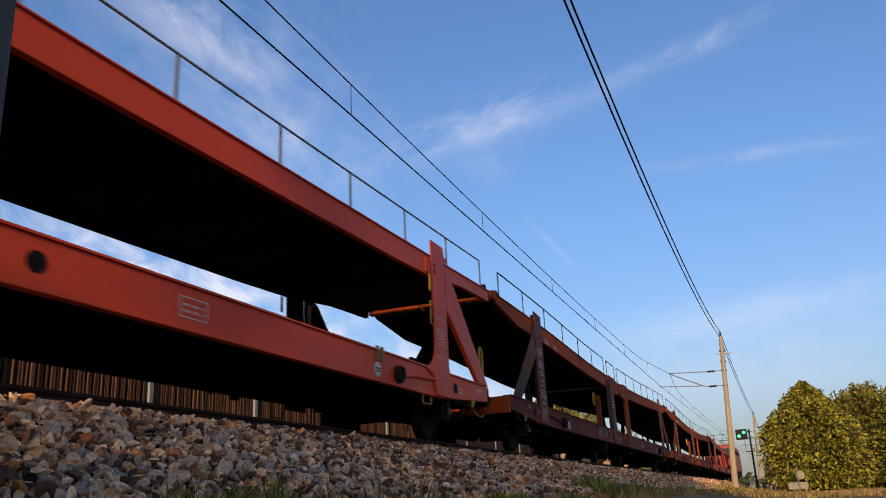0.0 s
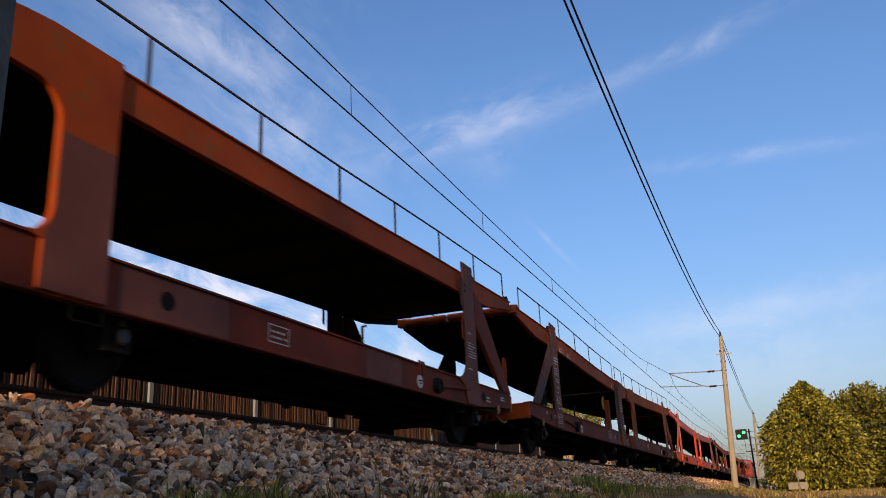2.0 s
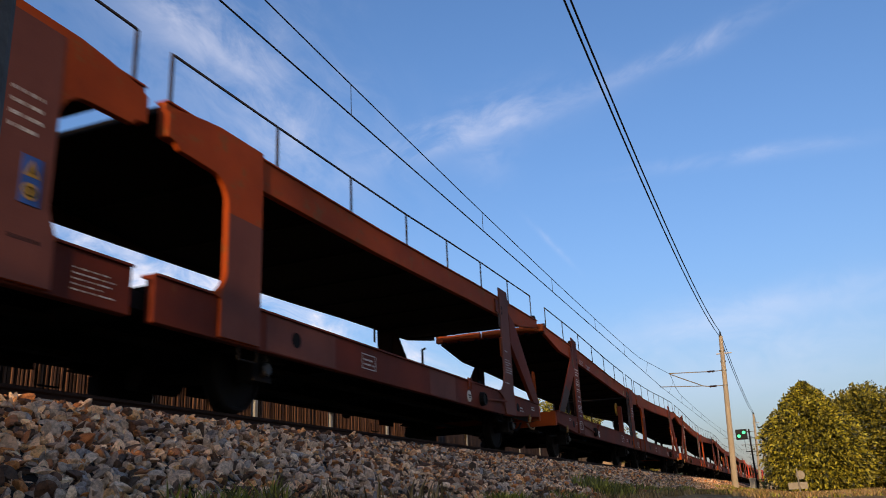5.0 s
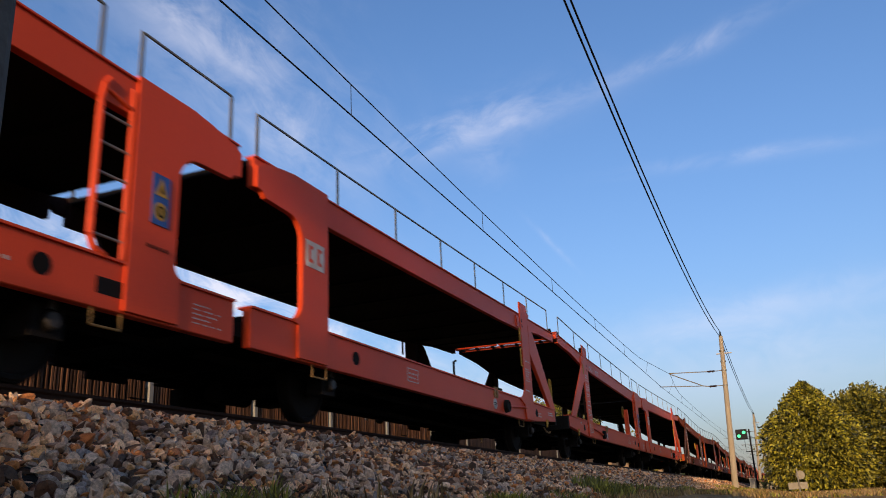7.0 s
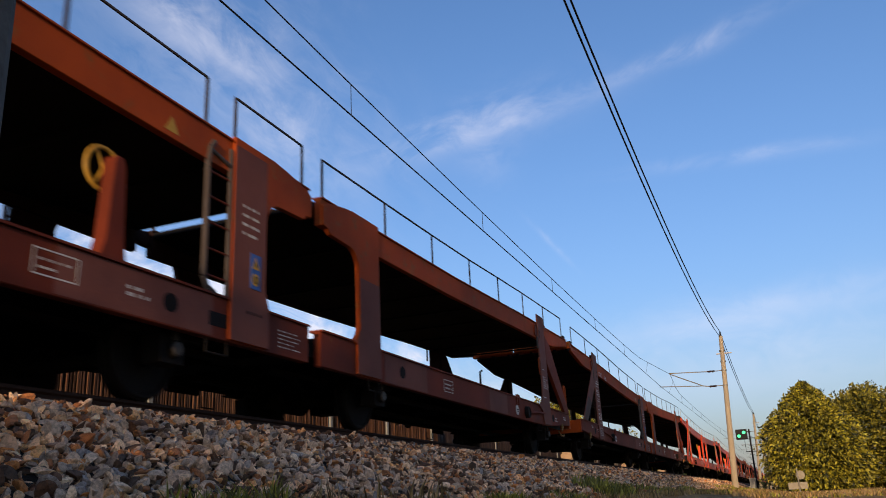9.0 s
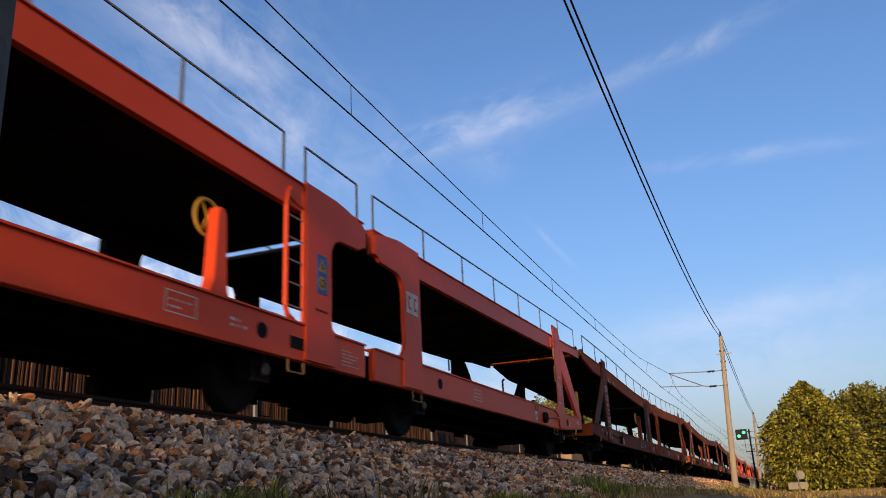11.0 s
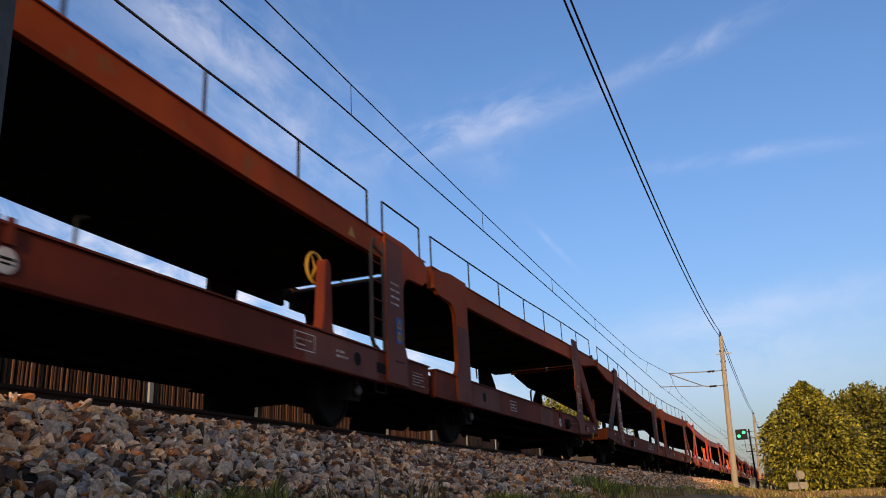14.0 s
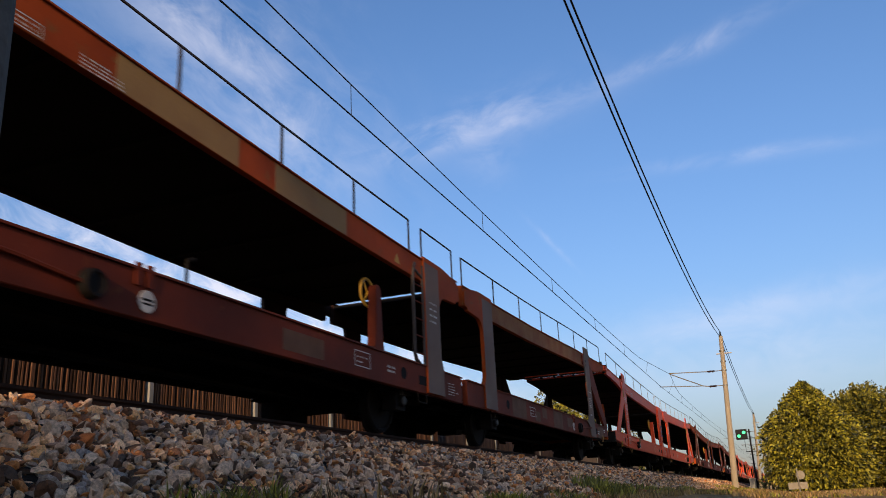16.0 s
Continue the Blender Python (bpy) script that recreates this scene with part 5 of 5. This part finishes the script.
for x, l, top in ((45.4, 6.1, 2.84), (53.8, 1.7, 2.66), (61.6, 4.1, 2.68), (81.9, 6.7, 2.73)):
    low_block(x, 10.15, l, 0.6, top - 0.12 - ground_z(x, 10.15) + 0.03)


def grass_patch(name, spots, blades, height, mat, seed, label):
    rng = random.Random(seed)
    verts, faces = [], []
    for x0, x1, y0, y1, dens, hh in spots:
        for _ in range(int(blades * dens)):
            x, y = rng.uniform(x0, x1), rng.uniform(y0, y1)
            if noise.noise(Vector((x * 1.3, y * 1.3, seed))) < -0.12:
                continue
            z = max(ground_z(x, y), bed_z(y) if 2.1 < y < 4 else 0) - 0.02
            h = height * hh * rng.uniform(0.4, 1.2)
            a = rng.uniform(0, 6.28)
            wv = 0.006 + 0.0006 * max(0, x)
            s = Vector((math.cos(a), math.sin(a), 0)) * wv
            lean = Vector((rng.gauss(0, 0.35), rng.gauss(0, 0.35), 0)) * h
            k = len(verts)
            p = Vector((x, y, z))
            verts += [p - s, p + s, p + s * 0.7 + lean * 0.4 + Vector((0, 0, h * 0.6)), p - s * 0.7 + lean * 0.4 + Vector((0, 0, h * 0.6)), p + lean + Vector((0, 0, h))]
            faces += [(k, k + 1, k + 2, k + 3), (k + 3, k + 2, k + 4)]
    me = bpy.data.meshes.new(name)
    me.from_pydata([tuple(v) for v in verts], [], faces)
    me.materials.append(mat)
    tagged(new(name, me), label, "grass", kind="stuff")


grass_patch("grass", ((3.00, 3.23, 2.33, 2.52, 180, 0.9), (3.30, 3.50, 2.33, 2.5, 200, 0.85), (3.63, 3.78, 2.3, 2.5, 120, 1.1), (7.0, 7.9, 2.2, 2.5, 260, 0.6), (9.6, 10.4, 2.2, 2.6, 160, 0.6), (12.3, 14.0, 2.2, 2.9, 900, 1.3), (17, 19, 1.8, 2.7, 500, 1.0), (22, 27, 1.4, 2.7, 700, 0.9), (27, 45, 0.2, 2.2, 1200, 0.6), (25, 60, -7, 1.2, 3500, 0.7), (40, 60, 1.2, 3.0, 1800, 1.0)), 1, 0.17, GRASS, 21, "green grass tufts at the foot of the bank")
grass_patch("dry_grass", ((3.5, 6, 2.2, 2.5, 160, 1.0), (8, 20, 1.6, 2.7, 1200, 0.6), (20, 75, 0.5, 3.4, 6000, 0.7), (26, 75, -6, 1.5, 7000, 0.8)), 1, 0.2, STRAW, 22, "dry straw-coloured grass at the foot of the bank")


# ---- ballast stones ----
def stone_shapes(rng, count):
    phi = (1 + 5 ** 0.5) / 2
    base = [Vector(v).normalized() for v in ((-1, phi, 0), (1, phi, 0), (-1, -phi, 0), (1, -phi, 0), (0, -1, phi), (0, 1, phi), (0, -1, -phi), (0, 1, -phi), (phi, 0, -1), (phi, 0, 1), (-phi, 0, -1), (-phi, 0, 1))]
    tris = ((0, 11, 5), (0, 5, 1), (0, 1, 7), (0, 7, 10), (0, 10, 11), (1, 5, 9), (5, 11, 4), (11, 10, 2), (10, 7, 6), (7, 1, 8), (3, 9, 4), (3, 4, 2), (3, 2, 6), (3, 6, 8), (3, 8, 9), (4, 9, 5), (2, 4, 11), (6, 2, 10), (8, 6, 7), (9, 8, 1))
    shapes = []
    # split every face in four, so that the cuts leave flat broken faces
    mids, fine = {}, []

    def mid(a, b):
        key = (min(a, b), max(a, b))
        if key not in mids:
            mids[key] = len(base)
            base.append((base[a] + base[b]).normalized())
        return mids[key]
    for a, b, c in tris:
        ab, bc, ca = mid(a, b), mid(b, c), mid(c, a)
        fine += [(a, ab, ca), (b, bc, ab), (c, ca, bc), (ab, bc, ca)]
    for _ in range(count):
        sc = Vector((rng.uniform(0.9, 1.55), rng.uniform(0.7, 1.05), rng.uniform(0.42, 0.75)))
        # cut by a few random planes to get flat broken faces
        cuts = [(Vector((rng.gauss(0, 1), rng.gauss(0, 1), rng.gauss(0, 1))).normalized(), rng.uniform(0.34, 0.66)) for _ in range(8)]
        pts = []
        for v in base:
            q = v * rng.uniform(0.99, 1.03)
            for nrm, d in cuts:
                over = q.dot(nrm) - d
                if over > 0:
                    q = q - nrm * over
            pts.append(Vector((q.x * sc.x, q.y * sc.y, q.z * sc.z)))
        shapes.append(pts)
    return shapes, tris, fine


def build_stones():
    rng = random.Random(5)
    shapes, coarse, fine = stone_shapes(rng, 40)
    stone_meshes = []
    for pts in shapes[:12]:
        me = bpy.data.meshes.new("stone")
        me.from_pydata([tuple(v * 0.042) for v in pts], [], fine)
        me.materials.append(STONE)
        stone_meshes.append(me)
    verts, faces = [], []

    def put(x, y, s, lift):
        q = Euler((rng.gauss(-0.1, 0.6), rng.gauss(0, 0.6), rng.uniform(0, 6.28))).to_matrix()
        pts = shapes[rng.randrange(len(shapes))]
        o = Vector((x, y, bed_z(y) + lift))
        k = len(verts)
        near = 0.6 < x < 9
        verts.extend([tuple(o + q @ v * s) for v in (pts if near else pts[:12])])
        faces.extend([(a + k, b + k, c + k) for a, b, c in (fine if near else coarse)])
    for x0, x1, dens, size in ((-5, 0.6, 120, 0.06), (0.6, 7, 540, 0.037), (0.6, 9, 320, 0.025), (7, 14, 380, 0.043), (9, 16, 200, 0.034), (14, 26, 300, 0.047), (26, 48, 190, 0.052), (48, 90, 90, 0.066)):
        area = (x1 - x0) * 2.35
        for _ in range(int(area * dens)):
            x = rng.uniform(x0, x1)
            y = 2.35 + 2.35 * rng.random()
            if y < 2.6 and rng.random() < 0.4:
                continue
            put(x, y, size * rng.choice((0.55, 0.75, 0.9, 1.0, 1.15, 1.5)), rng.uniform(-0.05, 0.05))
    me = bpy.data.meshes.new("ballast_stones")
    me.from_pydata(verts, [], faces)
    me.materials.append(STONE)
    tagged(new("ballast_stones", me), "broken grey, tan and bluish ballast stones", "ballast", kind="stuff")
    for i in range(200):
        x, y = rng.uniform(2.2, 6.5), rng.uniform(2.6, 4.3)
        ob = new("stone", stone_meshes[i % 12])
        ob.parent = bed
        ob.location = (x, y, bed_z(y) + 0.035)
        ob.rotation_euler = (rng.uniform(0, 6.28), rng.uniform(0, 6.28), rng.uniform(0, 6.28))
        f = rng.uniform(0.85, 1.5)
        ob.scale = (f, f, f)


build_stones()


# ---- what moves ----
def motions():
    for n, w in TRAIN.items():
        walk(w, [(t, pose(start_x(n) + SPEED * t, TRACK_Y, RAIL_Z)) for t in range(0, 17, 2)])
    walk(LOCO, [(t, pose(LOCO_X + SPEED * t, TRACK_Y, RAIL_Z)) for t in range(0, 17, 2)])


motions()
